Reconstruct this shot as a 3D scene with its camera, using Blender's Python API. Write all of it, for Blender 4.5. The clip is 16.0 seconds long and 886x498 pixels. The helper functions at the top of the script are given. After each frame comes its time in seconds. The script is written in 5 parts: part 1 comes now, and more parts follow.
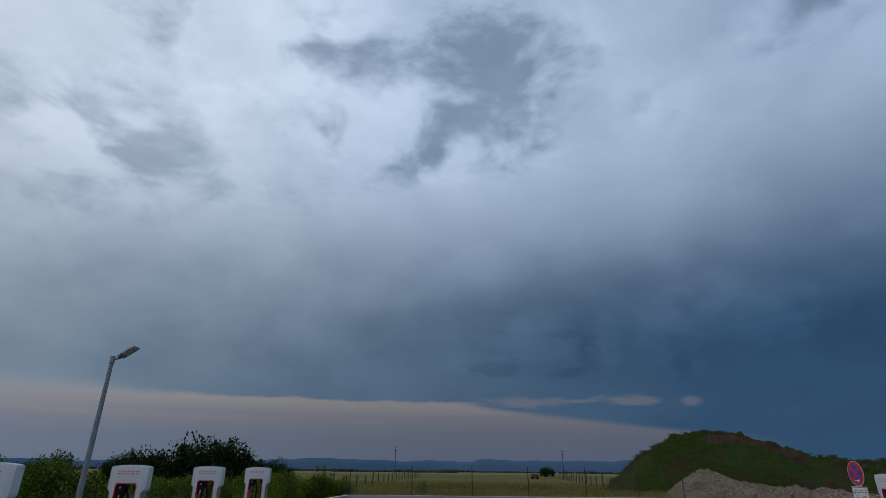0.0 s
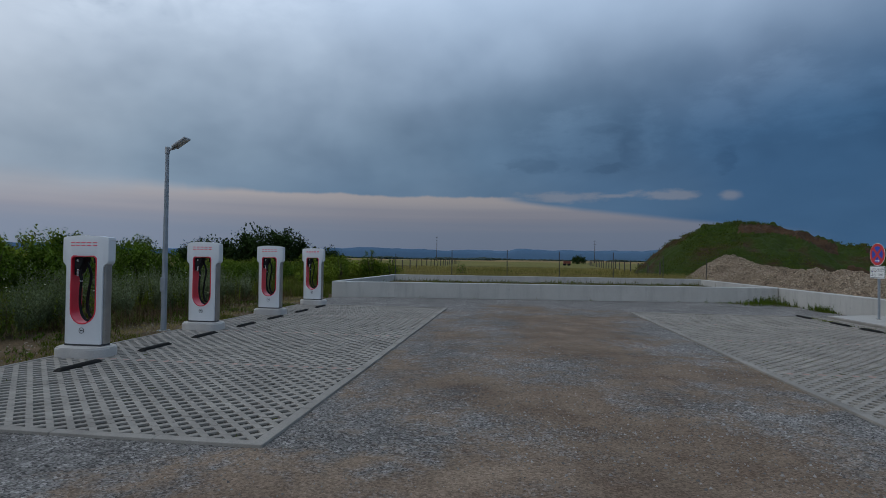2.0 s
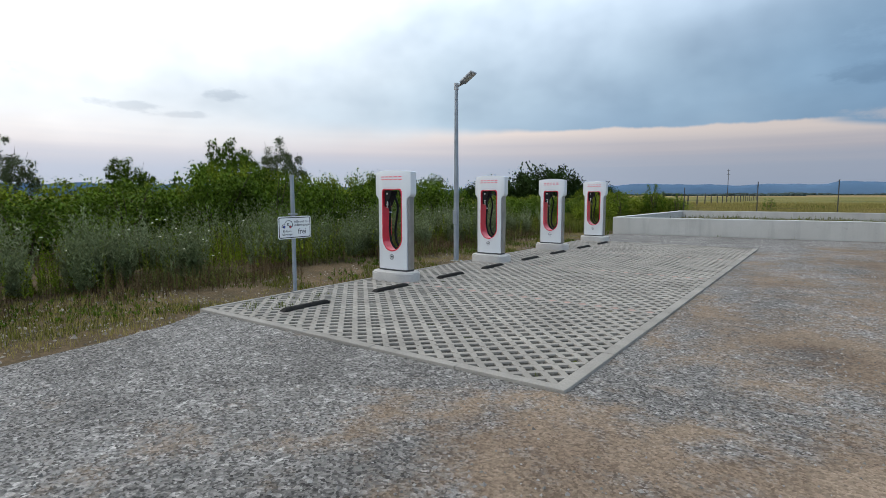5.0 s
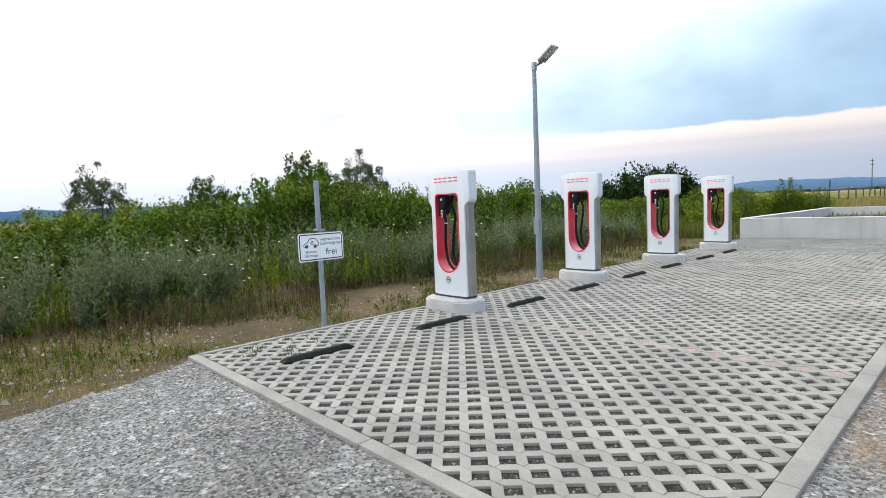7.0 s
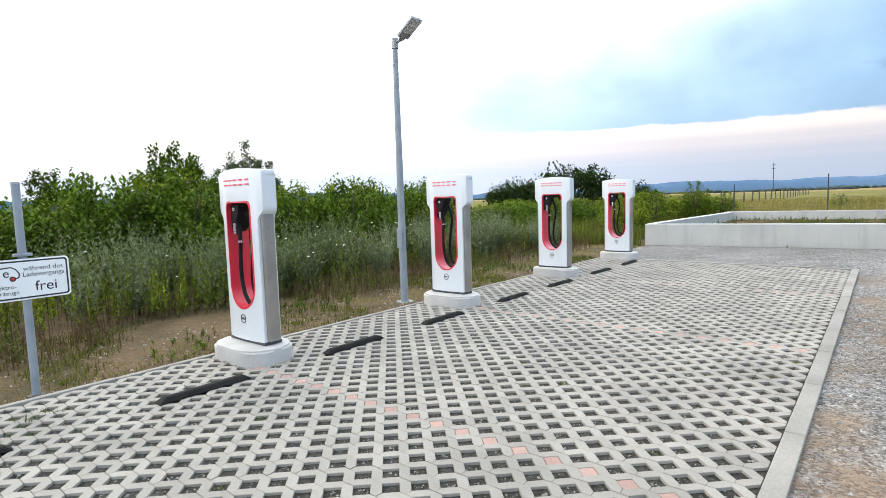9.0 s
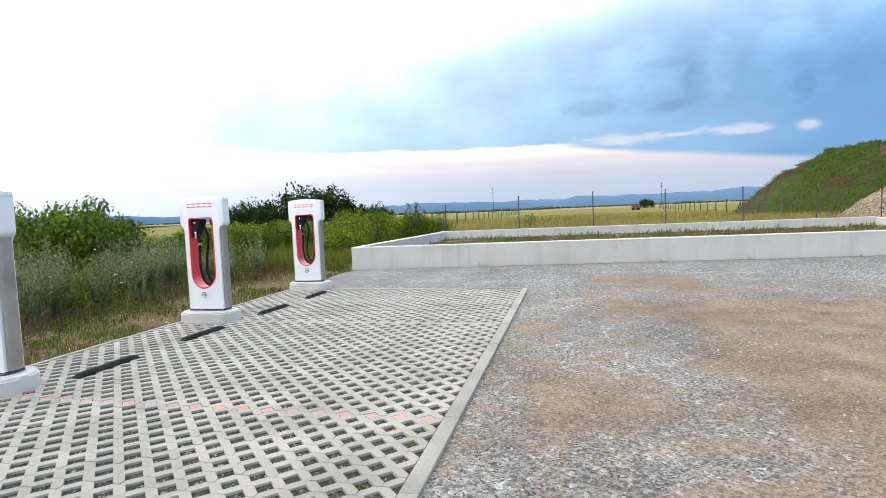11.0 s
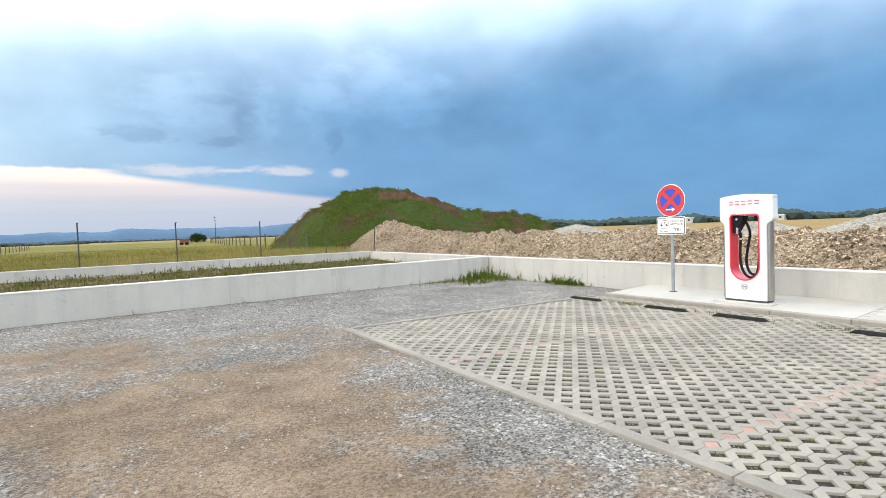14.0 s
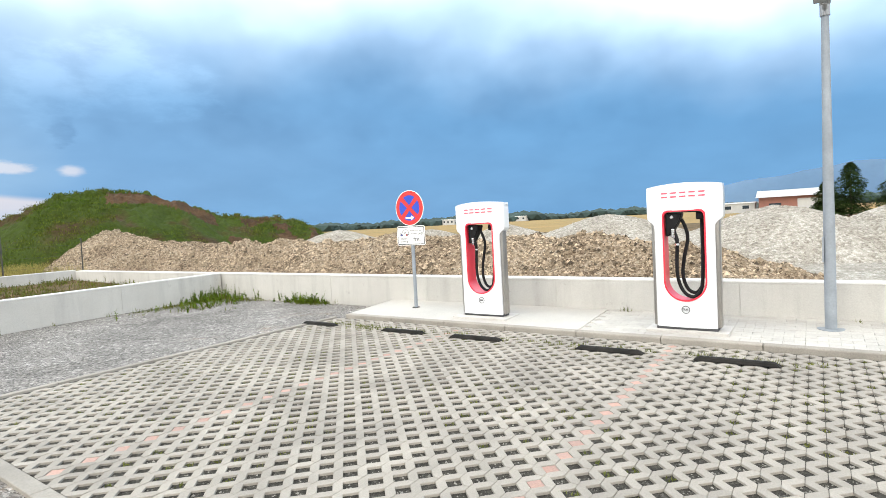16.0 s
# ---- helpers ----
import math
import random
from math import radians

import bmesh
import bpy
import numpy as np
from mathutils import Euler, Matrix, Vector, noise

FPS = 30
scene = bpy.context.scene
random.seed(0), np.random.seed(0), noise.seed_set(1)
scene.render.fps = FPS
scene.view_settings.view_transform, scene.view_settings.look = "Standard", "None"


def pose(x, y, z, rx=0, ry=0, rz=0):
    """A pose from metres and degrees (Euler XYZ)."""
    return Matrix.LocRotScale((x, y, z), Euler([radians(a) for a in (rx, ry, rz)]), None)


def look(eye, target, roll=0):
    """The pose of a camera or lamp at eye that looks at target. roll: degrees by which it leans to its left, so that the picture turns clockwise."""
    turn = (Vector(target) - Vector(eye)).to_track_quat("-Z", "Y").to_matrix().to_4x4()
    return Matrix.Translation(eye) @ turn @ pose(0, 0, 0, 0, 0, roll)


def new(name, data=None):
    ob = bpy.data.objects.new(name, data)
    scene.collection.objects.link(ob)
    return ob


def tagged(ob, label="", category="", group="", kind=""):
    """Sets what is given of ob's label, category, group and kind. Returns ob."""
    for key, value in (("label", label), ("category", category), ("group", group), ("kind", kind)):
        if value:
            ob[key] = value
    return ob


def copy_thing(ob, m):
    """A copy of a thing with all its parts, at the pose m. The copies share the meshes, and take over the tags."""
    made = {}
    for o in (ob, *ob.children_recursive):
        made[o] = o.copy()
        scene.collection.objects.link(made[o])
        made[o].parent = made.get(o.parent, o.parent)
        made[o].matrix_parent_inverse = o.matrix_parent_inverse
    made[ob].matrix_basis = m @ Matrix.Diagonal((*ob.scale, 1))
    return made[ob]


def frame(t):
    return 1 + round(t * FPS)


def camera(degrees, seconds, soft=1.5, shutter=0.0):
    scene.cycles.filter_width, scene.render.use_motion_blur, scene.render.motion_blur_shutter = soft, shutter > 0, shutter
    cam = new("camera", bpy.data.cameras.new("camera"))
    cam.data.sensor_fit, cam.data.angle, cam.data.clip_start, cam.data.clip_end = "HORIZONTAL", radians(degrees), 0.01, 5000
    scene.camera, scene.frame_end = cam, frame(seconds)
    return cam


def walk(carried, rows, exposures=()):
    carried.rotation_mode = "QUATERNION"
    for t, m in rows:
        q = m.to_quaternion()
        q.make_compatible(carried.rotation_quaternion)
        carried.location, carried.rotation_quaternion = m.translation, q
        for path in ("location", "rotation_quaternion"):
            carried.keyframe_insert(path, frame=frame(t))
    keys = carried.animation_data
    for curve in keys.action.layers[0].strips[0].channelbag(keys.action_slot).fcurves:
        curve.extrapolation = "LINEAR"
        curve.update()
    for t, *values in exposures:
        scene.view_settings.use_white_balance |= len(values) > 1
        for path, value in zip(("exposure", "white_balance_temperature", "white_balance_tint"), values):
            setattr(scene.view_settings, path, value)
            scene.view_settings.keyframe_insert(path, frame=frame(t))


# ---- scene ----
cam = camera(79.3, 16.0, 0.8)
PATH = [
    (0, (1.987, -4.011, 1.759), (1.872, -2.167, 2.526), 0.6),
    (0.5, (2.042, -4.106, 1.629), (1.93, -2.205, 2.24), 0.8),
    (1, (2.232, -4.211, 1.598), (2.11, -2.262, 2.03), -0.1),
    (1.5, (2.13, -4.169, 1.557), (2.0, -2.186, 1.776), -0.8),
    (2, (2.05, -4.17, 1.536), (1.791, -2.187, 1.571), 0.8),
    (2.5, (1.982, -4.158, 1.488), (1.521, -2.211, 1.483), -0.5),
    (3, (1.876, -4.175, 1.502), (1.242, -2.279, 1.476), 0.2),
    (3.5, (1.84, -4.175, 1.466), (0.98, -2.37, 1.436), -0.6),
    (4, (1.814, -4.161, 1.456), (0.892, -2.388, 1.38), 0.1),
    (4.5, (1.705, -3.94, 1.424), (0.637, -2.257, 1.247), -1.2),
    (5, (1.523, -3.551, 1.4), (0.355, -1.94, 1.199), -0.1),
    (7.3, (0.498, -1.386, 1.344), (-0.966, -0.035, 1.175), -2.6),
    (7.5, (0.393, -1.176, 1.386), (-1.066, 0.18, 1.2), -2.4),
    (8, (0.323, -0.64, 1.401), (-1.083, 0.772, 1.223), -2.7),
    (8.5, (0.344, -0.091, 1.466), (-1.027, 1.352, 1.27), -2.4),
    (9, (0.369, 0.451, 1.452), (-0.902, 1.984, 1.27), -1.8),
    (9.5, (0.521, 0.996, 1.417), (-0.564, 2.667, 1.245), -4.7),
    (10, (0.591, 1.481, 1.45), (-0.236, 3.29, 1.233), -1.1),
    (10.2, (0.633, 1.774, 1.413), (-0.069, 3.637, 1.218), -1.4),
    (12.3, (1.424, 3.683, 1.475), (1.408, 5.679, 1.355), 0.9),
    (12.5, (1.553, 3.909, 1.439), (1.726, 5.898, 1.33), 1.2),
    (13, (1.904, 4.283, 1.468), (2.323, 6.237, 1.382), -2.2),
    (13.5, (2.336, 4.684, 1.422), (3.0, 6.569, 1.334), -2.1),
    (14, (2.767, 5.055, 1.399), (3.811, 6.76, 1.328), -2.0),
    (14.5, (3.152, 5.343, 1.428), (4.434, 6.877, 1.355), -2.6),
    (15, (3.603, 5.509, 1.443), (4.971, 6.966, 1.353), -0.7),
    (15.5, (4.047, 5.664, 1.435), (5.557, 6.974, 1.357), -1.1),
    (16, (4.451, 5.685, 1.505), (6.089, 6.829, 1.41), -3.1),
]
EXPOSURE = [(0.0, -2.87, 5780, 10), (0.5, -2.88, 5750, 10), (1.0, -2.82, 5700, 10), (1.5, -2.64, 5760, 10), (2.0, -2.36, 5860, 10), (2.5, -2.09, 5960, 10), (3.0, -1.86, 6060, 10),
            (3.5, -1.6, 6120, 10), (4.0, -1.46, 6240, 10), (4.5, -1.31, 6440, 10), (5.0, -1.22, 6480, 10), (7.5, -0.42, 6620, 10), (8.5, -0.32, 6650, 10), (9.0, -0.34, 6650, 10),
            (10.0, -0.28, 6650, 10), (12.5, -0.42, 6750, 10), (13.5, -0.48, 6850, 10), (14.5, -0.24, 6950, 10), (16.0, -0.24, 6980, 10)]
walk(cam, [(t, look(eye, target, roll)) for t, eye, target, roll in PATH], EXPOSURE)


# ---- light: a storm sky, bright to the west, and a weak veiled sun ----
def build_sky():
    world = bpy.data.worlds.new("storm_sky")
    scene.world = world
    world.use_nodes = True
    nt = world.node_tree
    nt.nodes.clear()

    def node(kind, **kw):
        n = nt.nodes.new(kind)
        for k, v in kw.items():
            if k == "op":
                n.operation = v
            elif k == "ins":
                for key, val in v.items():
                    if hasattr(val, "is_output"):
                        nt.links.new(val, n.inputs[key])
                    else:
                        n.inputs[key].default_value = val
        return n

    def m(op, a, b=0.0, c=0.0, clamp=False):
        n = node("ShaderNodeMath", op=op, ins={0: a, 1: b, 2: c})
        n.use_clamp = clamp
        return n.outputs[0]

    def step(x, lo, hi):
        n = node("ShaderNodeMapRange", ins={0: x, 1: lo, 2: hi, 3: 0.0, 4: 1.0})
        n.interpolation_type = "SMOOTHSTEP"
        return n.outputs[0]

    def ramp(x, stops):
        n = node("ShaderNodeValToRGB", ins={0: x})
        els = n.color_ramp.elements
        while len(els) < len(stops):
            els.new(0.5)
        for e, (p, c) in zip(els, stops):
            e.position, e.color = p, (*c, 1)
        return n.outputs[0]

    def mix(f, a, b):
        n = node("ShaderNodeMix")
        n.data_type = "RGBA"
        for key, val in ((0, f), (6, a), (7, b)):
            if hasattr(val, "is_output"):
                nt.links.new(val, n.inputs[key])
            elif key == 0:
                n.inputs[key].default_value = val
            else:
                n.inputs[key].default_value = (*val, 1)
        return n.outputs[2]

    def clouds(vec, scale, detail, rough=0.55, distortion=0.0):
        n = node("ShaderNodeTexNoise", ins={"Vector": vec, "Scale": scale, "Detail": detail, "Roughness": rough, "Distortion": distortion})
        return n.outputs[0]

    coord = node("ShaderNodeTexCoord").outputs["Generated"]
    sep = node("ShaderNodeSeparateXYZ", ins={0: coord})
    x, y, z = sep.outputs
    az = m("MULTIPLY", m("ARCTAN2", x, y), 57.2958)
    el = m("MULTIPLY", m("ARCSINE", z), 57.2958)
    depth = m("ADD", m("MAXIMUM", z, 0.0), 0.34)
    flat = node("ShaderNodeCombineXYZ", ins={0: m("DIVIDE", x, depth), 1: m("DIVIDE", y, depth), 2: 0.3}).outputs[0]
    big = clouds(flat, 1.3, 3.0, 0.5, 0.0)
    small = clouds(flat, 3.4, 6.0, 0.5, 0.15)
    wisps = clouds(node("ShaderNodeCombineXYZ", ins={0: m("MULTIPLY", az, 0.05), 1: m("MULTIPLY", el, 0.32), 2: 0.0}).outputs[0], 1.0, 5.0, 0.55)

    def noise_at(sx, sy, detail, rough, seed):
        at = node("ShaderNodeCombineXYZ", ins={0: m("MULTIPLY", az, sx), 1: m("MULTIPLY", el, sy), 2: seed}).outputs[0]
        return clouds(at, 1.0, detail, rough)

    def blob(a0, e0, ra, re, soft=0.5, tear=0.9):
        """A patch round a direction, with a torn rim."""
        da = m("DIVIDE", m("SUBTRACT", az, a0), ra)
        de = m("DIVIDE", m("SUBTRACT", el, e0), re)
        d = m("SQRT", m("ADD", m("MULTIPLY", da, da), m("MULTIPLY", de, de)))
        d = m("ADD", d, m("MULTIPLY", m("SUBTRACT", torn, 0.5), tear * 4.5))
        return m("SUBTRACT", 1.0, step(d, 1.0 - soft, 1.0 + soft))

    def total(first, *others):
        for o in others:
            first = m("MAXIMUM", first, o)
        return first

    torn = noise_at(0.33, 0.75, 6.0, 0.62, 4.0)

    # round to the right the cloud grows darker and bluer
    shift = m("MULTIPLY", m("SUBTRACT", big, 0.5), 30.0)
    right = step(m("ADD", az, shift), -95.0, 85.0)
    low = ramp(right, [(0.0, (2.1, 2.2, 2.3)), (0.25, (1.08, 1.38, 1.66)), (0.5, (0.50, 0.79, 1.13)), (0.72, (0.23, 0.49, 0.875)), (1.0, (0.16, 0.43, 0.83))])
    high = ramp(right, [(0.0, (4.6, 4.75, 4.9)), (0.5, (3.0, 3.5, 4.1)), (1.0, (2.4, 2.95, 3.6))])
    lift_at = m("SUBTRACT", m("ADD", el, m("MULTIPLY", m("SUBTRACT", big, 0.5), 14.0)), m("MULTIPLY", m("MINIMUM", az, 35.0), 0.07))
    lift_at = m("ADD", lift_at, m("MULTIPLY", step(az, 40.0, 90.0), 4.5))
    cloud = mix(step(lift_at, 10.0, 37.0), low, high)
    # unseen sky overhead, darkened to neutral grey to lower the light on the ground
    cloud = mix(step(el, 53.0, 68.0), cloud, (0.7, 0.72, 0.75))
    # soft hanging billows in the lower cloud, steeper than wide
    hanging = m("SUBTRACT", noise_at(0.12, 0.15, 3.0, 0.5, 1.3), 0.5)
    hang_mask = m("MULTIPLY", step(el, 6.5, 9.5), m("SUBTRACT", 1.0, step(el, 17.0, 27.0)))
    billow = m("SUBTRACT", small, 0.5)
    tone = m("ADD", 1.06, m("MULTIPLY", billow, m("ADD", 0.35, m("MULTIPLY", step(el, 22.0, 38.0), 0.7))))
    tone = m("ADD", tone, m("MULTIPLY", m("MULTIPLY", hanging, hang_mask), 0.75))
    # pale curls and dark torn shreds under the main cloud
    curls = total(blob(13.0, 12.2, 1.6, 2.2, 0.9), blob(19.5, 13.6, 2.2, 2.2, 0.9), blob(25.0, 15.4, 2.6, 2.4, 0.9), blob(29.5, 13.8, 2.6, 1.8, 0.9), blob(6.5, 12.8, 4.0, 1.8, 0.9))
    shreds = total(blob(2.6, 9.8, 2.6, 0.7), blob(9.8, 9.5, 2.0, 0.6), blob(11.9, 11.4, 1.2, 1.9), blob(9.2, 13.2, 2.4, 0.6), blob(20.5, 9.8, 0.9, 1.0),
                   blob(-57.0, 9.6, 1.6, 0.5), blob(-66.0, 8.2, 2.6, 0.3), blob(-78.0, 10.2, 3.0, 0.7), blob(-61.0, 7.6, 2.0, 0.3))
    tone = m("SUBTRACT", m("ADD", tone, m("MULTIPLY", curls, 0.2)), m("MULTIPLY", shreds, 0.2))
    # a torn grey bank overhead with bright gaps
    bank = total(blob(-24.0, 41.5, 15.0, 6.0, 0.6, 0.3), blob(-6.0, 35.5, 16.0, 5.5, 0.5, 0.3), blob(3.0, 41.0, 12.0, 5.5, 0.5, 0.3), m("MULTIPLY", blob(-38.0, 28.0, 13.0, 5.0, 1.0, 0.5), 0.75), blob(40.0, 39.5, 7.0, 2.5, 0.8, 0.4), m("MULTIPLY", blob(22.0, 35.0, 4.0, 2.0, 0.9, 0.4), 0.5))
    holes = step(clouds(flat, 5.0, 4.5, 0.52, 0.35), 0.42, 0.60)
    tone = m("MULTIPLY", tone, m("SUBTRACT", 1.0, m("SUBTRACT", m("MULTIPLY", m("MULTIPLY", bank, holes), 0.68), m("MULTIPLY", bank, 0.2))))
    tone = m("MAXIMUM", tone, 0.3)
    grey = node("ShaderNodeCombineXYZ", ins={0: tone, 1: m("POWER", tone, 0.9), 2: m("POWER", tone, 0.78)}).outputs[0]
    body = node("ShaderNodeMix")
    body.data_type, body.blend_type = "RGBA", "MULTIPLY"
    body.inputs[0].default_value = 1.0
    nt.links.new(cloud, body.inputs[6])
    nt.links.new(grey, body.inputs[7])
    sky_colour = body.outputs[2]
    # the clear strip under the cloud's straight edge, in the north and west
    ragged = m("MULTIPLY", m("SUBTRACT", noise_at(0.13, 0.0, 5.0, 0.6, 0.0), 0.5), 1.3)
    west = step(az, -28.0, -60.0)
    edge = m("ADD", m("ADD", 6.55, ragged), m("MULTIPLY", west, -0.8))
    loose = m("ADD", 0.16, m("MULTIPLY", step(az, -22.0, -65.0), 3.0))
    strip = m("SUBTRACT", 1.0, step(m("DIVIDE", m("SUBTRACT", el, edge), loose), -1.0, 1.0))
    # a blue wedge of cloud cuts in from the right and leaves bright shreds above it
    sill = m("ADD", m("SUBTRACT", 6.15, m("MULTIPLY", az, 0.115)), m("MULTIPLY", m("SUBTRACT", wisps, 0.5), 0.8))
    wedge = m("MULTIPLY", step(m("SUBTRACT", el, sill), -0.45, 0.25), step(az, -2.5, 2.0))
    strip = m("MULTIPLY", strip, m("SUBTRACT", 1.0, wedge))
    strip = m("MULTIPLY", strip, m("SUBTRACT", 1.0, step(az, 17.0, 30.0)))
    scraps = total(blob(5.0, 6.55, 3.6, 0.38, 0.7, 0.8), blob(10.5, 6.6, 2.3, 0.18, 0.7, 0.8), blob(15.0, 6.55, 2.6, 0.42, 0.6, 0.9), blob(20.7, 6.4, 0.75, 0.4, 0.7, 0.5))
    strip = m("MAXIMUM", strip, m("MULTIPLY", scraps, 0.4))
    banding = m("MULTIPLY", m("SUBTRACT", noise_at(0.018, 0.75, 4.0, 0.55, 2.0), 0.5), 0.5)
    glow = ramp(m("ADD", m("DIVIDE", el, 8.0), m("MULTIPLY", banding, 0.5)), [(0.0, (0.62, 0.73, 0.95)), (0.35, (0.72, 0.79, 0.97)), (0.55, (0.95, 0.90, 0.98)), (0.78, (1.5, 1.3, 1.2))])
    west_glow = node("ShaderNodeVectorMath", op="SCALE", ins={0: glow, "Scale": m("ADD", 1.05, m("MULTIPLY", step(az, 0.0, -60.0), 0.55))}).outputs[0]
    sky_colour = mix(m("MULTIPLY", strip, 0.88), sky_colour, west_glow)

    air = node("ShaderNodeTexSky")
    air.sky_type, air.sun_disc = "NISHITA", False
    air.sun_elevation, air.sun_rotation = radians(42), radians(-75)
    background = node("ShaderNodeBackground", ins={"Color": sky_colour, "Strength": 1.0})
    thin = node("ShaderNodeBackground", ins={"Color": air.outputs[0], "Strength": 0.006})
    both = node("ShaderNodeAddShader", ins={0: background.outputs[0], 1: thin.outputs[0]})
    node("ShaderNodeOutputWorld", ins={0: both.outputs[0]})


build_sky()
sun_data = bpy.data.lights.new("sun", "SUN")
sun_data.energy, sun_data.angle, sun_data.color = 0.8, radians(16), (1.0, 0.95, 0.88)
sun = new("sun", sun_data)
sun.matrix_world = look((-60, 16, 56), (0, 0, 0))


# ---- materials ----
def material(name, base, second=None, rough=0.8, metal=0.0, scale=3.0, fine=60.0, mix_lo=0.35, mix_hi=0.65, grain=0.25,
             bump=0.0, bump_scale=None, wear=0.08, island=0.0, per_object=0.0, coat=0.0, through_light=0.0):
    """A procedural surface: two colours blended by coarse noise, fine grain, relief, and random tone by piece."""
    mt = bpy.data.materials.new(name)
    mt.use_nodes = True
    nt = mt.node_tree
    bsdf = nt.nodes["Principled BSDF"]
    bsdf.inputs["Roughness"].default_value, bsdf.inputs["Metallic"].default_value = rough, metal
    bsdf.inputs["Coat Weight"].default_value = coat
    if through_light:
        bsdf.inputs["Subsurface Weight"].default_value = 0.0
    second = second or tuple(c * 0.8 for c in base)
    geo = nt.nodes.new("ShaderNodeNewGeometry")

    def noise_of(s, detail, rg=0.55):
        n = nt.nodes.new("ShaderNodeTexNoise")
        n.inputs["Scale"].default_value, n.inputs["Detail"].default_value, n.inputs["Roughness"].default_value = s, detail, rg
        nt.links.new(geo.outputs["Position"], n.inputs["Vector"])
        return n.outputs[0]

    def blend(kind, f, a, b):
        n = nt.nodes.new("ShaderNodeMix")
        n.data_type, n.blend_type = "RGBA", kind
        for key, val in ((0, f), (6, a), (7, b)):
            if hasattr(val, "is_output"):
                nt.links.new(val, n.inputs[key])
            else:
                n.inputs[key].default_value = val
        return n.outputs[2]

    def spread(v, lo, hi, to_lo, to_hi):
        n = nt.nodes.new("ShaderNodeMapRange")
        nt.links.new(v, n.inputs[0])
        for k, val in enumerate((lo, hi, to_lo, to_hi), 1):
            n.inputs[k].default_value = val
        return n.outputs[0]

    coarse, small = noise_of(scale, 5), noise_of(fine, 4, 0.65)
    colour = blend("MIX", spread(coarse, mix_lo, mix_hi, 0, 1), (*base, 1), (*second, 1))
    tone = spread(small, 0.25, 0.75, 1 - grain, 1 + grain)
    colour = blend("MULTIPLY", 1.0, colour, tone)
    if island:
        colour = blend("MULTIPLY", 1.0, colour, spread(geo.outputs["Random Per Island"], 0, 1, 1 - island, 1 + island))
    if per_object:
        info = nt.nodes.new("ShaderNodeObjectInfo")
        colour = blend("MULTIPLY", 1.0, colour, spread(info.outputs["Random"], 0, 1, 1 - per_object, 1 + per_object))
    nt.links.new(colour, bsdf.inputs["Base Color"])
    if grain:
        nt.links.new(spread(small, 0.3, 0.7, max(0.02, rough - wear), min(1, rough + wear)), bsdf.inputs["Roughness"])
    if bump:
        b = nt.nodes.new("ShaderNodeBump")
        b.inputs["Strength"].default_value, b.inputs["Distance"].default_value = 1.0, bump
        nt.links.new(noise_of(bump_scale or fine, 6, 0.65), b.inputs["Height"])
        nt.links.new(b.outputs[0], bsdf.inputs["Normal"])
    if through_light:
        clear = nt.nodes.new("ShaderNodeBsdfTranslucent")
        nt.links.new(colour, clear.inputs[0])
        both = nt.nodes.new("ShaderNodeMixShader")
        both.inputs[0].default_value = through_light
        nt.links.new(bsdf.outputs[0], both.inputs[1])
        nt.links.new(clear.outputs[0], both.inputs[2])
        nt.links.new(both.outputs[0], nt.nodes["Material Output"].inputs[0])
    return mt


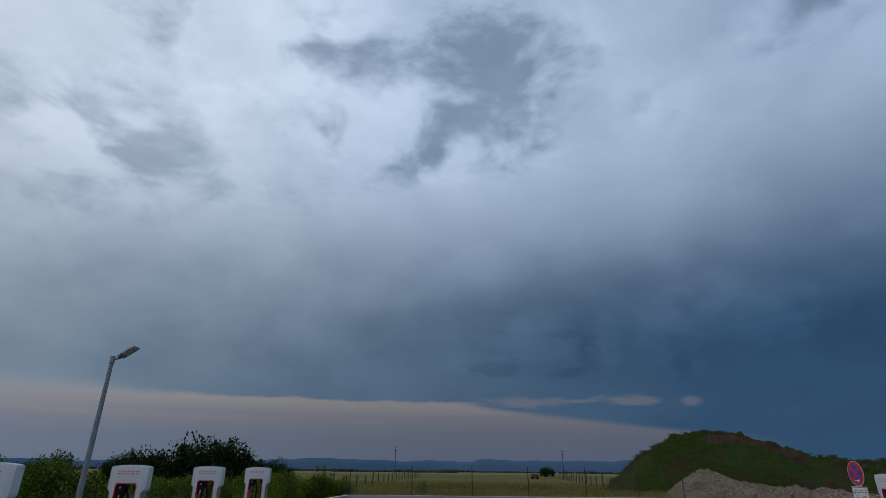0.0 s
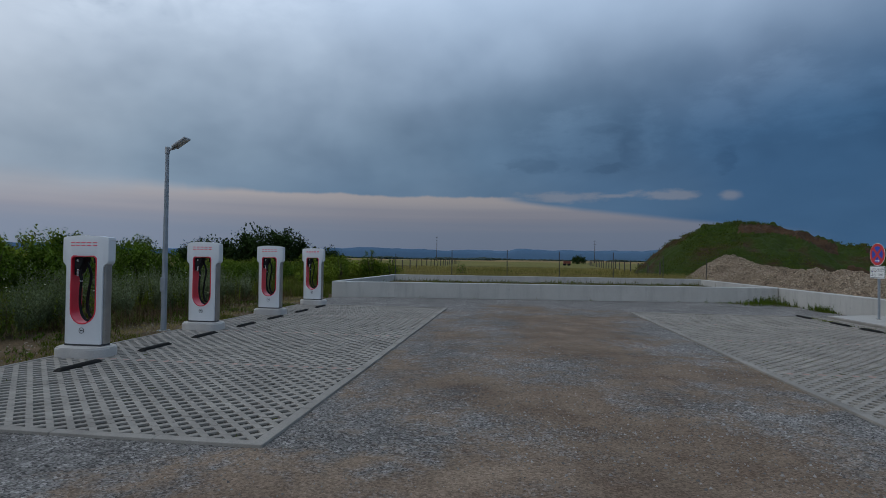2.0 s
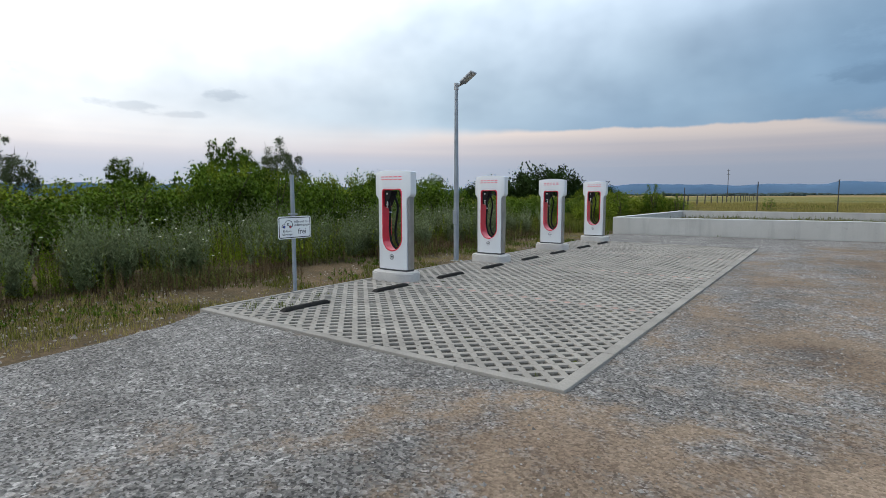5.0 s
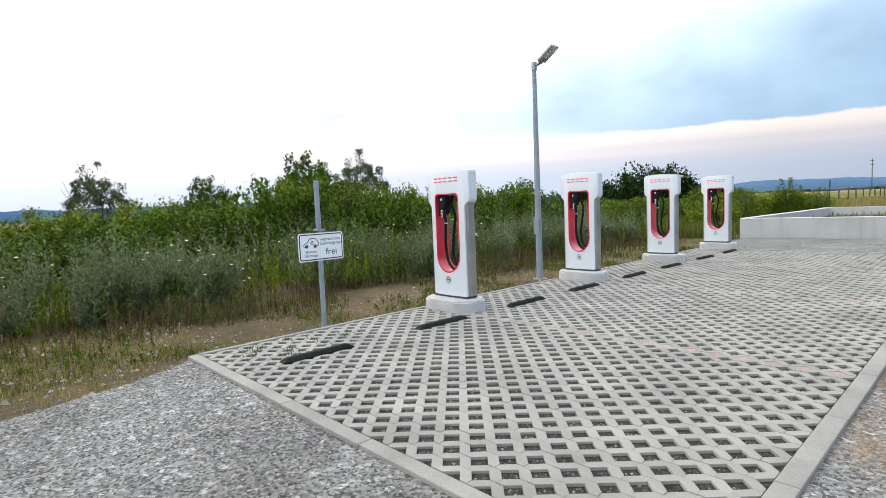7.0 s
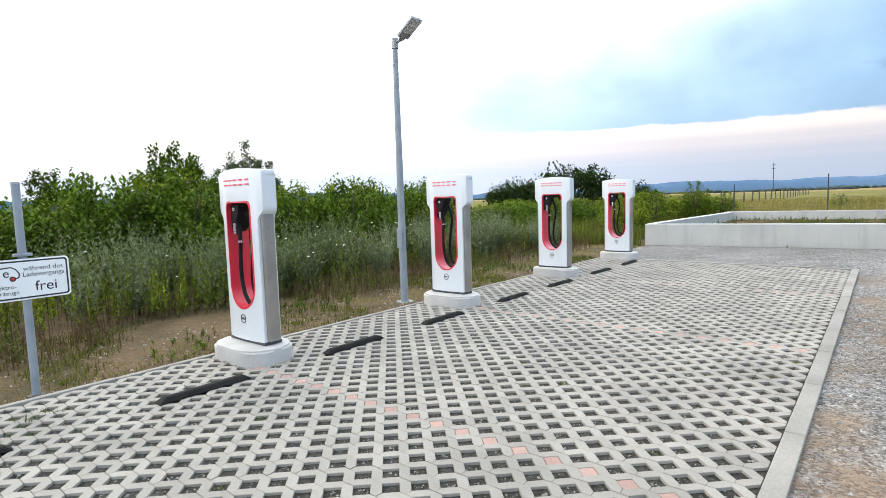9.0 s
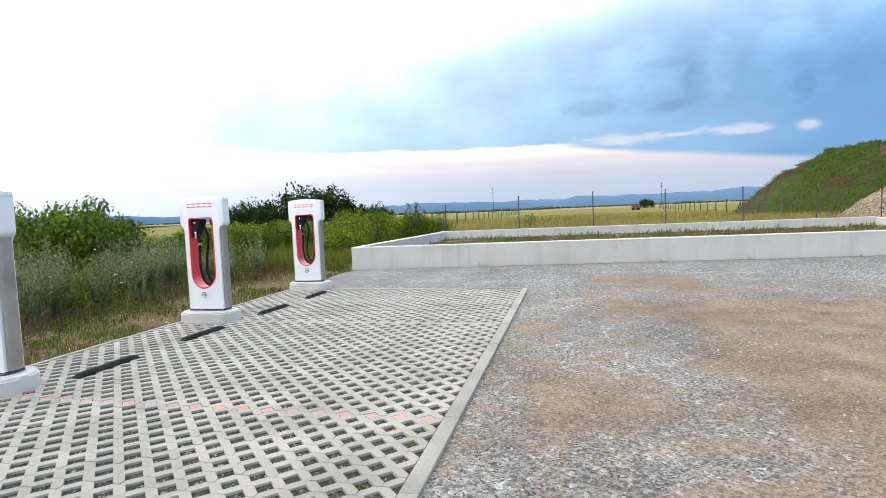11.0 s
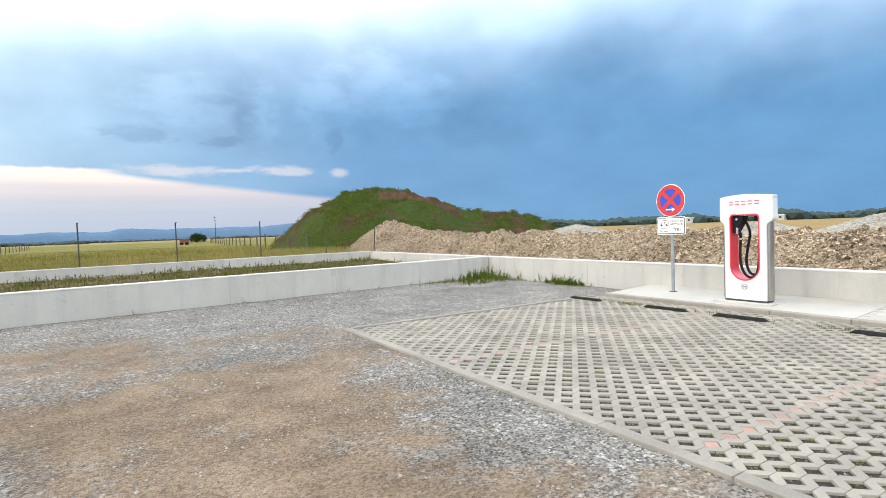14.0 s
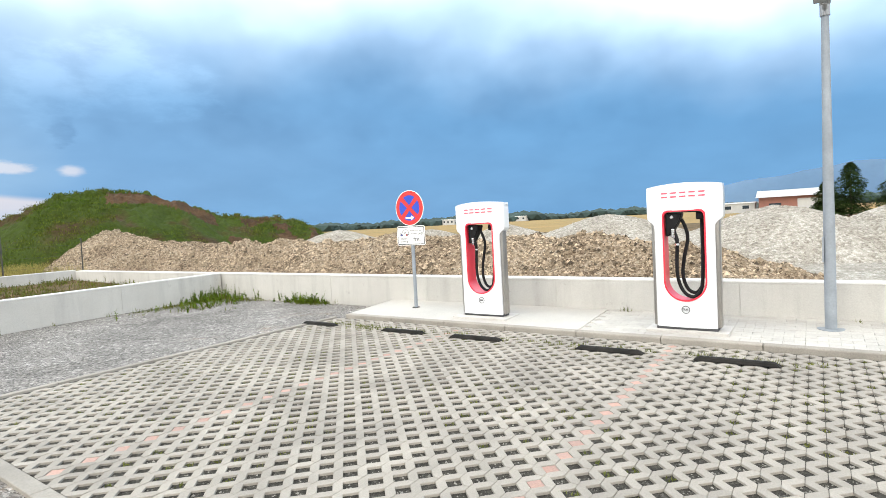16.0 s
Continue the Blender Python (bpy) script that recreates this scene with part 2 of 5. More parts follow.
def gravel_material():
    """Grey crushed stone with trodden brown earth showing through along the aisle."""
    mt = bpy.data.materials.new("gravel_and_earth")
    mt.use_nodes = True
    nt = mt.node_tree
    bsdf = nt.nodes["Principled BSDF"]
    bsdf.inputs["Roughness"].default_value = 0.93
    geo = nt.nodes.new("ShaderNodeNewGeometry")

    def nd(kind, **ins):
        n = nt.nodes.new(kind)
        for k, v in ins.items():
            key = int(k[1:]) if k[0] == "i" and k[1:].isdigit() else k
            if hasattr(v, "is_output"):
                nt.links.new(v, n.inputs[key])
            else:
                n.inputs[key].default_value = v
        return n

    def noise_of(s, d, r=0.55):
        return nd("ShaderNodeTexNoise", Vector=geo.outputs["Position"], Scale=s, Detail=d, Roughness=r).outputs[0]

    def spread(v, lo, hi, a=0.0, b=1.0):
        return nd("ShaderNodeMapRange", i0=v, i1=lo, i2=hi, i3=a, i4=b).outputs[0]

    def blend(kind, f, a, b):
        n = nt.nodes.new("ShaderNodeMix")
        n.data_type, n.blend_type = "RGBA", kind
        for key, val in ((0, f), (6, a), (7, b)):
            if hasattr(val, "is_output"):
                nt.links.new(val, n.inputs[key])
            else:
                n.inputs[key].default_value = val
        return n.outputs[2]

    def calc(op, a, b):
        n = nd("ShaderNodeMath", i0=a, i1=b)
        n.operation = op
        return n.outputs[0]

    sep = nd("ShaderNodeSeparateXYZ", i0=geo.outputs["Position"])
    stones = nd("ShaderNodeTexVoronoi", Vector=geo.outputs["Position"], Scale=62.0, Randomness=1.0)
    shade = nd("ShaderNodeSeparateColor", i0=stones.outputs["Color"])
    big_stones = nd("ShaderNodeTexVoronoi", Vector=geo.outputs["Position"], Scale=24.0, Randomness=1.0)
    big_shade = nd("ShaderNodeSeparateColor", i0=big_stones.outputs["Color"])
    tone = calc("MULTIPLY", spread(shade.outputs[0], 0, 1, 0.3, 1.8), spread(big_shade.outputs[1], 0.75, 1.0, 0.92, 1.6))
    grey = blend("MIX", spread(noise_of(0.7, 4), 0.35, 0.65), (0.158, 0.148, 0.137, 1), (0.225, 0.213, 0.198, 1))
    grey = blend("MULTIPLY", 1.0, grey, tone)
    earth = blend("MIX", spread(noise_of(1.7, 6), 0.35, 0.65), (0.155, 0.105, 0.068, 1), (0.235, 0.172, 0.118, 1))
    earth = blend("MULTIPLY", 1.0, earth, calc("MULTIPLY", spread(noise_of(45, 5, 0.7), 0.25, 0.75, 0.66, 1.34), spread(shade.outputs[0], 0.0, 1.0, 0.72, 1.3)))
    # earth lies bare most in the middle of the aisle
    off = calc("ABSOLUTE", calc("SUBTRACT", sep.outputs[0], 2.9), 0.0)
    bare = calc("ADD", noise_of(0.42, 7, 0.62), spread(off, 0.5, 4.2, 0.09, -0.09))
    bare = calc("ADD", bare, spread(sep.outputs[1], 10.5, 14.5, 0.0, -0.14))
    bare = calc("ADD", bare, spread(noise_of(3.1, 8, 0.7), 0.3, 0.7, -0.09, 0.09))
    bare = calc("ADD", bare, spread(noise_of(28, 4, 0.7), 0.3, 0.7, -0.05, 0.05))
    colour = blend("MIX", spread(bare, 0.44, 0.585, 0.0, 0.9), grey, earth)
    damp = spread(noise_of(0.75, 8, 0.68), 0.3, 0.7, 0.72, 1.2)
    colour = blend("MULTIPLY", 1.0, colour, damp)
    nt.links.new(colour, bsdf.inputs["Base Color"])
    height = calc("ADD", calc("MULTIPLY", stones.outputs["Distance"], 0.7), calc("MULTIPLY", noise_of(14, 6, 0.7), 1.2))
    bump = nd("ShaderNodeBump", Strength=0.9, Distance=0.012, Height=height)
    nt.links.new(bump.outputs[0], bsdf.inputs["Normal"])
    return mt


def stony_material(name, stops, scale, bump):
    """Heaped broken stone: each stone takes its own tone, from damp fines to pale faces."""
    mt = bpy.data.materials.new(name)
    mt.use_nodes = True
    nt = mt.node_tree
    bsdf = nt.nodes["Principled BSDF"]
    bsdf.inputs["Roughness"].default_value = 0.95
    geo = nt.nodes.new("ShaderNodeNewGeometry")

    def cells(s):
        n = nt.nodes.new("ShaderNodeTexVoronoi")
        n.inputs["Scale"].default_value = s
        nt.links.new(geo.outputs["Position"], n.inputs["Vector"])
        split = nt.nodes.new("ShaderNodeSeparateColor")
        nt.links.new(n.outputs["Color"], split.inputs[0])
        return split.outputs[0], n.outputs["Distance"]

    def calc(op, a, b):
        n = nt.nodes.new("ShaderNodeMath")
        n.operation = op
        for k, v in enumerate((a, b)):
            if hasattr(v, "is_output"):
                nt.links.new(v, n.inputs[k])
            else:
                n.inputs[k].default_value = v
        return n.outputs[0]

    coarse, far = cells(scale)
    fine, near = cells(scale * 2.7)
    drift = nt.nodes.new("ShaderNodeTexNoise")
    drift.inputs["Scale"].default_value, drift.inputs["Detail"].default_value = 0.9, 6
    nt.links.new(geo.outputs["Position"], drift.inputs["Vector"])
    pick = calc("ADD", calc("ADD", calc("MULTIPLY", coarse, 0.42), calc("MULTIPLY", fine, 0.38)), calc("MULTIPLY", calc("SUBTRACT", drift.outputs[0], 0.4), 0.75))
    ramp = nt.nodes.new("ShaderNodeValToRGB")
    els = ramp.color_ramp.elements
    while len(els) < len(stops):
        els.new(0.5)
    for e, (p, c) in zip(els, stops):
        e.position, e.color = p, (*c, 1)
    nt.links.new(pick, ramp.inputs[0])
    nt.links.new(ramp.outputs[0], bsdf.inputs["Base Color"])
    b = nt.nodes.new("ShaderNodeBump")
    b.inputs["Strength"].default_value, b.inputs["Distance"].default_value, b.invert = 1.0, bump, True
    nt.links.new(calc("ADD", far, calc("MULTIPLY", near, 0.5)), b.inputs["Height"])
    nt.links.new(b.outputs[0], bsdf.inputs["Normal"])
    return mt


def wall_material(name, pale, dull):
    """Cast concrete: cloudy tone, faint runs of dirt down from the top, small dark blotches."""
    mt = bpy.data.materials.new(name)
    mt.use_nodes = True
    nt = mt.node_tree
    bsdf = nt.nodes["Principled BSDF"]
    bsdf.inputs["Roughness"].default_value = 0.85
    geo = nt.nodes.new("ShaderNodeNewGeometry")
    info = nt.nodes.new("ShaderNodeObjectInfo")

    def cloudy(scale, detail, stretch=(1, 1, 1), rough=0.6):
        mp = nt.nodes.new("ShaderNodeMapping")
        mp.inputs["Scale"].default_value = stretch
        nt.links.new(geo.outputs["Position"], mp.inputs["Vector"])
        n = nt.nodes.new("ShaderNodeTexNoise")
        n.inputs["Scale"].default_value, n.inputs["Detail"].default_value, n.inputs["Roughness"].default_value = scale, detail, rough
        nt.links.new(mp.outputs[0], n.inputs["Vector"])
        return n.outputs[0]

    def spread(v, lo, hi, a, b):
        n = nt.nodes.new("ShaderNodeMapRange")
        nt.links.new(v, n.inputs[0])
        for k, val in enumerate((lo, hi, a, b), 1):
            n.inputs[k].default_value = val
        return n.outputs[0]

    def blend(kind, f, a, b):
        n = nt.nodes.new("ShaderNodeMix")
        n.data_type, n.blend_type = "RGBA", kind
        for key, val in ((0, f), (6, a), (7, b)):
            if hasattr(val, "is_output"):
                nt.links.new(val, n.inputs[key])
            else:
                n.inputs[key].default_value = val
        return n.outputs[2]

    colour = blend("MIX", spread(cloudy(0.9, 6), 0.3, 0.7, 0, 1), (*pale, 1), (*dull, 1))
    colour = blend("MULTIPLY", 1.0, colour, spread(cloudy(3.2, 5, (1, 1, 0.12)), 0.5, 0.78, 1.0, 0.78))
    colour = blend("MULTIPLY", 1.0, colour, spread(cloudy(4.5, 7, (1, 1, 1.6), 0.7), 0.62, 0.74, 1.0, 0.72))
    colour = blend("MULTIPLY", 1.0, colour, spread(cloudy(70, 3), 0.3, 0.7, 0.93, 1.06))
    colour = blend("MULTIPLY", 1.0, colour, spread(info.outputs["Random"], 0, 1, 0.95, 1.05))
    nt.links.new(colour, bsdf.inputs["Base Color"])
    b = nt.nodes.new("ShaderNodeBump")
    b.inputs["Strength"].default_value, b.inputs["Distance"].default_value = 1.0, 0.003
    nt.links.new(cloudy(55, 5), b.inputs["Height"])
    nt.links.new(b.outputs[0], bsdf.inputs["Normal"])
    return mt


M = {}
M["gravel"] = gravel_material()
M["stone"] = material("loose_stone", (0.29, 0.275, 0.255), (0.16, 0.15, 0.135), 0.85, fine=120, grain=0.2, island=0.5)
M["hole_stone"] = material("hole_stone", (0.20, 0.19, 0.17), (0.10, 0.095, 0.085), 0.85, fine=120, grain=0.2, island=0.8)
M["verge_stone"] = material("verge_stone", (0.33, 0.29, 0.235), (0.2, 0.165, 0.125), 0.9, fine=80, grain=0.2, island=0.5)
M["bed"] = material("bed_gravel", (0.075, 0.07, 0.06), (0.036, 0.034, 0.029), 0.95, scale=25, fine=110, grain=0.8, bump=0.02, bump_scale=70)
M["paver"] = material("paver_concrete", (0.335, 0.308, 0.268), (0.25, 0.23, 0.202), 0.88, scale=1.3, fine=90, grain=0.14, bump=0.002, bump_scale=220, island=0.08)
M["paver_piece"] = material("paver_concrete_piece", (0.335, 0.308, 0.268), (0.25, 0.23, 0.202), 0.88, scale=1.3, fine=90, grain=0.14, bump=0.002, bump_scale=220, per_object=0.08)
M["red_block"] = material("red_marker_block", (0.40, 0.235, 0.187), (0.33, 0.222, 0.188), 0.9, scale=9, fine=80, grain=0.2, bump=0.002, bump_scale=200, island=0.15)
M["kerb"] = material("kerb_concrete", (0.32, 0.296, 0.26), (0.24, 0.222, 0.196), 0.88, scale=1.5, fine=70, grain=0.16, bump=0.003, bump_scale=150, per_object=0.07)
M["wall"] = wall_material("cast_concrete", (0.46, 0.45, 0.42), (0.385, 0.373, 0.345))
M["coping"] = wall_material("wall_coping", (0.58, 0.575, 0.55), (0.48, 0.47, 0.45))
M["plinth"] = material("plinth_concrete", (0.50, 0.48, 0.45), (0.41, 0.39, 0.37), 0.85, scale=3, fine=90, grain=0.15, bump=0.003, bump_scale=140)
M["slab"] = material("slab_concrete", (0.42, 0.40, 0.365), (0.35, 0.335, 0.31), 0.9, scale=0.8, fine=60, grain=0.14, bump=0.002, bump_scale=120, per_object=0.08)
M["white"] = material("white_lacquer", (0.63, 0.645, 0.66), (0.61, 0.625, 0.64), 0.3, scale=2, fine=6, grain=0.012, coat=0.4, wear=0.0)
M["silver"] = material("brushed_aluminium", (0.42, 0.40, 0.37), (0.34, 0.325, 0.305), 0.35, 0.9, scale=4, fine=90, grain=0.08)
M["dark_trim"] = material("dark_trim", (0.06, 0.06, 0.065), None, 0.5, scale=6, fine=60, grain=0.15)
M["red"] = material("red_lacquer", (0.66, 0.025, 0.05), (0.60, 0.022, 0.045), 0.4, scale=4, fine=8, grain=0.03, coat=0.2, wear=0.0)
M["logo_red"] = material("red_print", (0.80, 0.09, 0.14), (0.75, 0.08, 0.12), 0.45, scale=8, fine=50, grain=0.03)
M["rubber"] = material("black_rubber", (0.008, 0.008, 0.009), (0.014, 0.014, 0.015), 0.6, scale=10, fine=90, grain=0.25)
M["stop"] = material("wheel_stop_rubber", (0.012, 0.012, 0.011), (0.024, 0.022, 0.02), 0.85, scale=6, fine=70, grain=0.3, bump=0.002)
M["chrome"] = material("bright_metal", (0.75, 0.75, 0.76), None, 0.25, 0.9, scale=10, fine=80, grain=0.05)
M["zinc"] = material("galvanised_steel", (0.27, 0.30, 0.33), (0.22, 0.245, 0.27), 0.62, 0.2, scale=5, fine=45, grain=0.12)
M["lamp_grey"] = material("lamp_grey", (0.33, 0.34, 0.35), (0.27, 0.28, 0.29), 0.5, 0.3, scale=6, fine=50, grain=0.1)
M["lens"] = material("lamp_glass", (0.55, 0.56, 0.55), (0.45, 0.46, 0.45), 0.15, scale=40, fine=120, grain=0.1, coat=0.5)
M["sign_white"] = material("sign_white", (0.80, 0.80, 0.78), (0.76, 0.76, 0.74), 0.4, scale=4, fine=40, grain=0.03)
M["sign_black"] = material("sign_black", (0.02, 0.02, 0.02), None, 0.5, scale=4, fine=40, grain=0.1)
M["sign_red"] = material("sign_red", (0.60, 0.03, 0.03), (0.52, 0.03, 0.03), 0.4, scale=4, fine=40, grain=0.05)
M["sign_blue"] = material("sign_blue", (0.02, 0.07, 0.50), (0.02, 0.06, 0.42), 0.4, scale=4, fine=40, grain=0.05)
M["ground"] = material("dry_ground", (0.155, 0.104, 0.057), (0.07, 0.054, 0.026), 0.95, scale=0.9, fine=22, grain=0.45, bump=0.03, bump_scale=25)
M["field"] = material("meadow", (0.2, 0.17, 0.045), (0.125, 0.125, 0.028), 0.95, scale=0.06, fine=1.5, grain=0.25, bump=0.15, bump_scale=6)
M["wheat"] = material("ripe_field", (0.3, 0.2, 0.085), (0.22, 0.165, 0.07), 0.95, scale=0.03, fine=0.8, grain=0.2, bump=0.1, bump_scale=4)
M["grass"] = material("green_grass", (0.075, 0.105, 0.014), (0.125, 0.12, 0.026), 0.8, scale=0.9, fine=20, grain=0.2, island=0.35, through_light=0.25)
M["turf"] = material("dark_turf", (0.052, 0.088, 0.009), (0.078, 0.092, 0.016), 0.8, scale=0.3, fine=8, grain=0.2, island=0.5, through_light=0.1)
M["moss"] = material("moss_and_sprouts", (0.14, 0.155, 0.035), (0.095, 0.115, 0.03), 0.85, scale=1.5, fine=30, grain=0.25, island=0.35, through_light=0.2)
M["dry_grass"] = material("dry_grass", (0.31, 0.245, 0.085), (0.185, 0.17, 0.045), 0.85, scale=0.6, fine=20, grain=0.2, island=0.35, through_light=0.25)
M["leaf"] = material("bush_leaf", (0.105, 0.165, 0.014), (0.052, 0.09, 0.009), 0.65, scale=0.7, fine=12, grain=0.2, island=0.5, through_light=0.16)
M["leaf_light"] = material("bright_leaf", (0.19, 0.235, 0.02), (0.105, 0.15, 0.014), 0.65, scale=0.9, fine=12, grain=0.2, island=0.5, through_light=0.18)
M["leaf_grey"] = material("olive_leaf", (0.14, 0.165, 0.085), (0.09, 0.115, 0.055), 0.7, scale=0.9, fine=12, grain=0.2, island=0.35, through_light=0.25)
M["leaf_dark"] = material("dark_leaf", (0.035, 0.06, 0.016), (0.025, 0.045, 0.012), 0.7, scale=0.5, fine=10, grain=0.2, island=0.4, through_light=0.2)
M["weed"] = material("mugwort", (0.205, 0.235, 0.125), (0.115, 0.145, 0.062), 0.8, scale=0.5, fine=12, grain=0.2, island=0.35, through_light=0.25)
M["stalk"] = material("dry_stalk", (0.135, 0.085, 0.042), (0.08, 0.06, 0.026), 0.85, scale=1.2, fine=30, grain=0.2, island=0.4)
M["flower"] = material("pale_flower", (0.62, 0.62, 0.50), (0.55, 0.52, 0.30), 0.8, scale=3, fine=30, grain=0.1, island=0.2)
M["bark"] = material("bark", (0.11, 0.085, 0.06), (0.07, 0.055, 0.04), 0.9, scale=5, fine=40, grain=0.3, bump=0.01)
M["soil"] = material("brown_soil", (0.09, 0.052, 0.028), (0.05, 0.03, 0.017), 0.95, scale=0.8, fine=9, grain=0.4, bump=0.1, bump_scale=8)
M["mound"] = material("grassy_soil", (0.036, 0.056, 0.008), (0.056, 0.037, 0.018), 0.95, scale=0.3, fine=5, mix_lo=0.54, mix_hi=0.66, grain=0.35, bump=0.12, bump_scale=6)
M["rubble"] = stony_material("brown_gravel", [(0.12, (0.075, 0.05, 0.032)), (0.36, (0.19, 0.14, 0.094)), (0.62, (0.31, 0.245, 0.175)), (0.9, (0.50, 0.43, 0.34))], 17.0, 0.05)
M["rubble_stone"] = material("brown_stones", (0.33, 0.26, 0.185), (0.19, 0.145, 0.1), 0.9, scale=0.5, fine=40, grain=0.25, island=0.85)
M["chips"] = stony_material("grey_gravel", [(0.1, (0.16, 0.14, 0.115)), (0.36, (0.28, 0.255, 0.215)), (0.62, (0.38, 0.355, 0.31)), (0.9, (0.56, 0.53, 0.48))], 13.0, 0.05)
M["chip_stone"] = material("chip_stones", (0.36, 0.335, 0.29), (0.26, 0.24, 0.205), 0.9, scale=0.5, fine=40, grain=0.2, island=0.4)
# hills: the blue of distant haze is painted into the base colour
M["hill"] = material("haze_blue_hills", (0.125, 0.215, 0.335), (0.1, 0.185, 0.3), 1.0, scale=0.002, fine=0.02, grain=0.06)
M["far_wood"] = material("far_wood", (0.027, 0.052, 0.045), (0.02, 0.04, 0.038), 1.0, scale=0.02, fine=0.4, grain=0.3)
M["wood"] = material("weathered_wood", (0.085, 0.072, 0.058), (0.055, 0.048, 0.04), 0.9, scale=3, fine=40, grain=0.25, per_object=0.25)
M["iron"] = material("dark_iron", (0.045, 0.05, 0.048), (0.07, 0.06, 0.05), 0.7, 0.4, scale=6, fine=40, grain=0.2)
M["rust"] = material("rust_red", (0.20, 0.05, 0.03), (0.14, 0.05, 0.03), 0.8, scale=2, fine=20, grain=0.2)
M["roof"] = material("pale_roof", (0.72, 0.73, 0.74), (0.66, 0.67, 0.68), 0.6, scale=0.5, fine=4, grain=0.05)
M["render_red"] = material("red_cladding", (0.24, 0.10, 0.07), (0.20, 0.09, 0.07), 0.8, scale=0.8, fine=6, grain=0.1)
M["plaster"] = material("pale_plaster", (0.42, 0.42, 0.41), (0.36, 0.36, 0.35), 0.85, scale=0.5, fine=6, grain=0.08)
M["pane"] = material("dark_pane", (0.03, 0.04, 0.05), None, 0.1, scale=1, fine=8, grain=0.1)

# leaves, earth, stone and rubber have little sheen
for key in ("gravel", "stone", "bed", "ground", "field", "wheat", "grass", "turf", "moss", "dry_grass", "leaf", "leaf_light", "leaf_grey", "leaf_dark", "weed", "stalk",
            "bark", "soil", "mound", "rubble", "rubble_stone", "chips", "chip_stone", "rubber", "stop", "paver", "paver_piece", "kerb"):
    M[key].node_tree.nodes["Principled BSDF"].inputs["Specular IOR Level"].default_value = 0.14
for key in ("leaf", "leaf_light", "leaf_grey", "leaf_dark", "weed", "grass", "turf"):
    M[key].node_tree.nodes["Principled BSDF"].inputs["Specular IOR Level"].default_value = 0.05


# ---- mesh helpers ----
def part(name, bm, mat, parent=None, label="", smooth=False):
    me = bpy.data.meshes.new(name)
    bm.normal_update()
    bm.to_mesh(me)
    bm.free()
    me.materials.append(mat)
    if smooth:
        me.polygons.foreach_set("use_smooth", [True] * len(me.polygons))
        me.set_sharp_from_angle(angle=radians(38))
    ob = new(name, me)
    ob.parent = parent
    if label:
        ob["label"] = label
    return ob


def thing(name, m, label, category, group="", kind=""):
    root = new(name)
    root.empty_display_size = 0.1
    root.matrix_basis = m
    return tagged(root, label, category, group, kind)


def box(bm, x0, y0, z0, x1, y1, z1, bevel=0.0, m=None):
    vs = bmesh.ops.create_cube(bm, size=1)["verts"]
    for v in vs:
        v.co = Vector(((x0 + x1) / 2 + v.co.x * (x1 - x0), (y0 + y1) / 2 + v.co.y * (y1 - y0), (z0 + z1) / 2 + v.co.z * (z1 - z0)))
    if bevel:
        edges = list({e for v in vs for e in v.link_edges})
        out = bmesh.ops.bevel(bm, geom=edges, offset=bevel, segments=2, affect="EDGES", profile=0.5)
        vs = list({v for f in out["faces"] for v in f.verts} | {v for v in vs if v.is_valid})
    if m is not None:
        bmesh.ops.transform(bm, matrix=m, verts=vs)
    return bm


def rod(bm, a, b, r0, r1=None, sides=12):
    a, b = Vector(a), Vector(b)
    r1 = r0 if r1 is None else r1
    m = Matrix.Translation((a + b) / 2) @ (b - a).to_track_quat("Z", "Y").to_matrix().to_4x4()
    bmesh.ops.create_cone(bm, cap_ends=True, segments=sides, radius1=r0, radius2=r1, depth=(b - a).length, matrix=m)
    return bm


def tube(bm, points, r, sides=8):
    """A round cable along smooth points."""
    pts = [Vector(p) for p in points]
    fine = []
    for i in range(len(pts) - 1):
        p0, p1, p2, p3 = pts[max(i - 1, 0)], pts[i], pts[i + 1], pts[min(i + 2, len(pts) - 1)]
        for k in range(5):
            t = k / 5
            fine.append(0.5 * (2 * p1 + (p2 - p0) * t + (2 * p0 - 5 * p1 + 4 * p2 - p3) * t * t + (3 * p1 - p0 - 3 * p2 + p3) * t ** 3))
    fine.append(pts[-1])
    rings = []
    for i, p in enumerate(fine):
        d = (fine[min(i + 1, len(fine) - 1)] - fine[max(i - 1, 0)]).normalized()
        side = d.cross(Vector((0, 1, 0)))
        side = side.normalized() if side.length > 0.01 else Vector((1, 0, 0))
        up = side.cross(d)
        rings.append([bm.verts.new(p + r * (math.cos(a) * side + math.sin(a) * up)) for a in (2 * math.pi * k / sides for k in range(sides))])
    for a, b in zip(rings, rings[1:]):
        for k in range(sides):
            bm.faces.new((a[k], a[(k + 1) % sides], b[(k + 1) % sides], b[k]))
    bm.faces.new(rings[0][::-1])
    bm.faces.new(rings[-1])
    return bm


def prism(bm, outline, y0, y1):
    """An outline in x, z drawn out from y0 to y1."""
    a = [bm.verts.new((x, y0, z)) for x, z in outline]
    b = [bm.verts.new((x, y1, z)) for x, z in outline]
    n = len(outline)
    bm.faces.new(a)
    bm.faces.new(b[::-1])
    for i in range(n):
        bm.faces.new((a[i], b[i], b[(i + 1) % n], a[(i + 1) % n]))
    bmesh.ops.recalc_face_normals(bm, faces=bm.faces[:])
    return bm


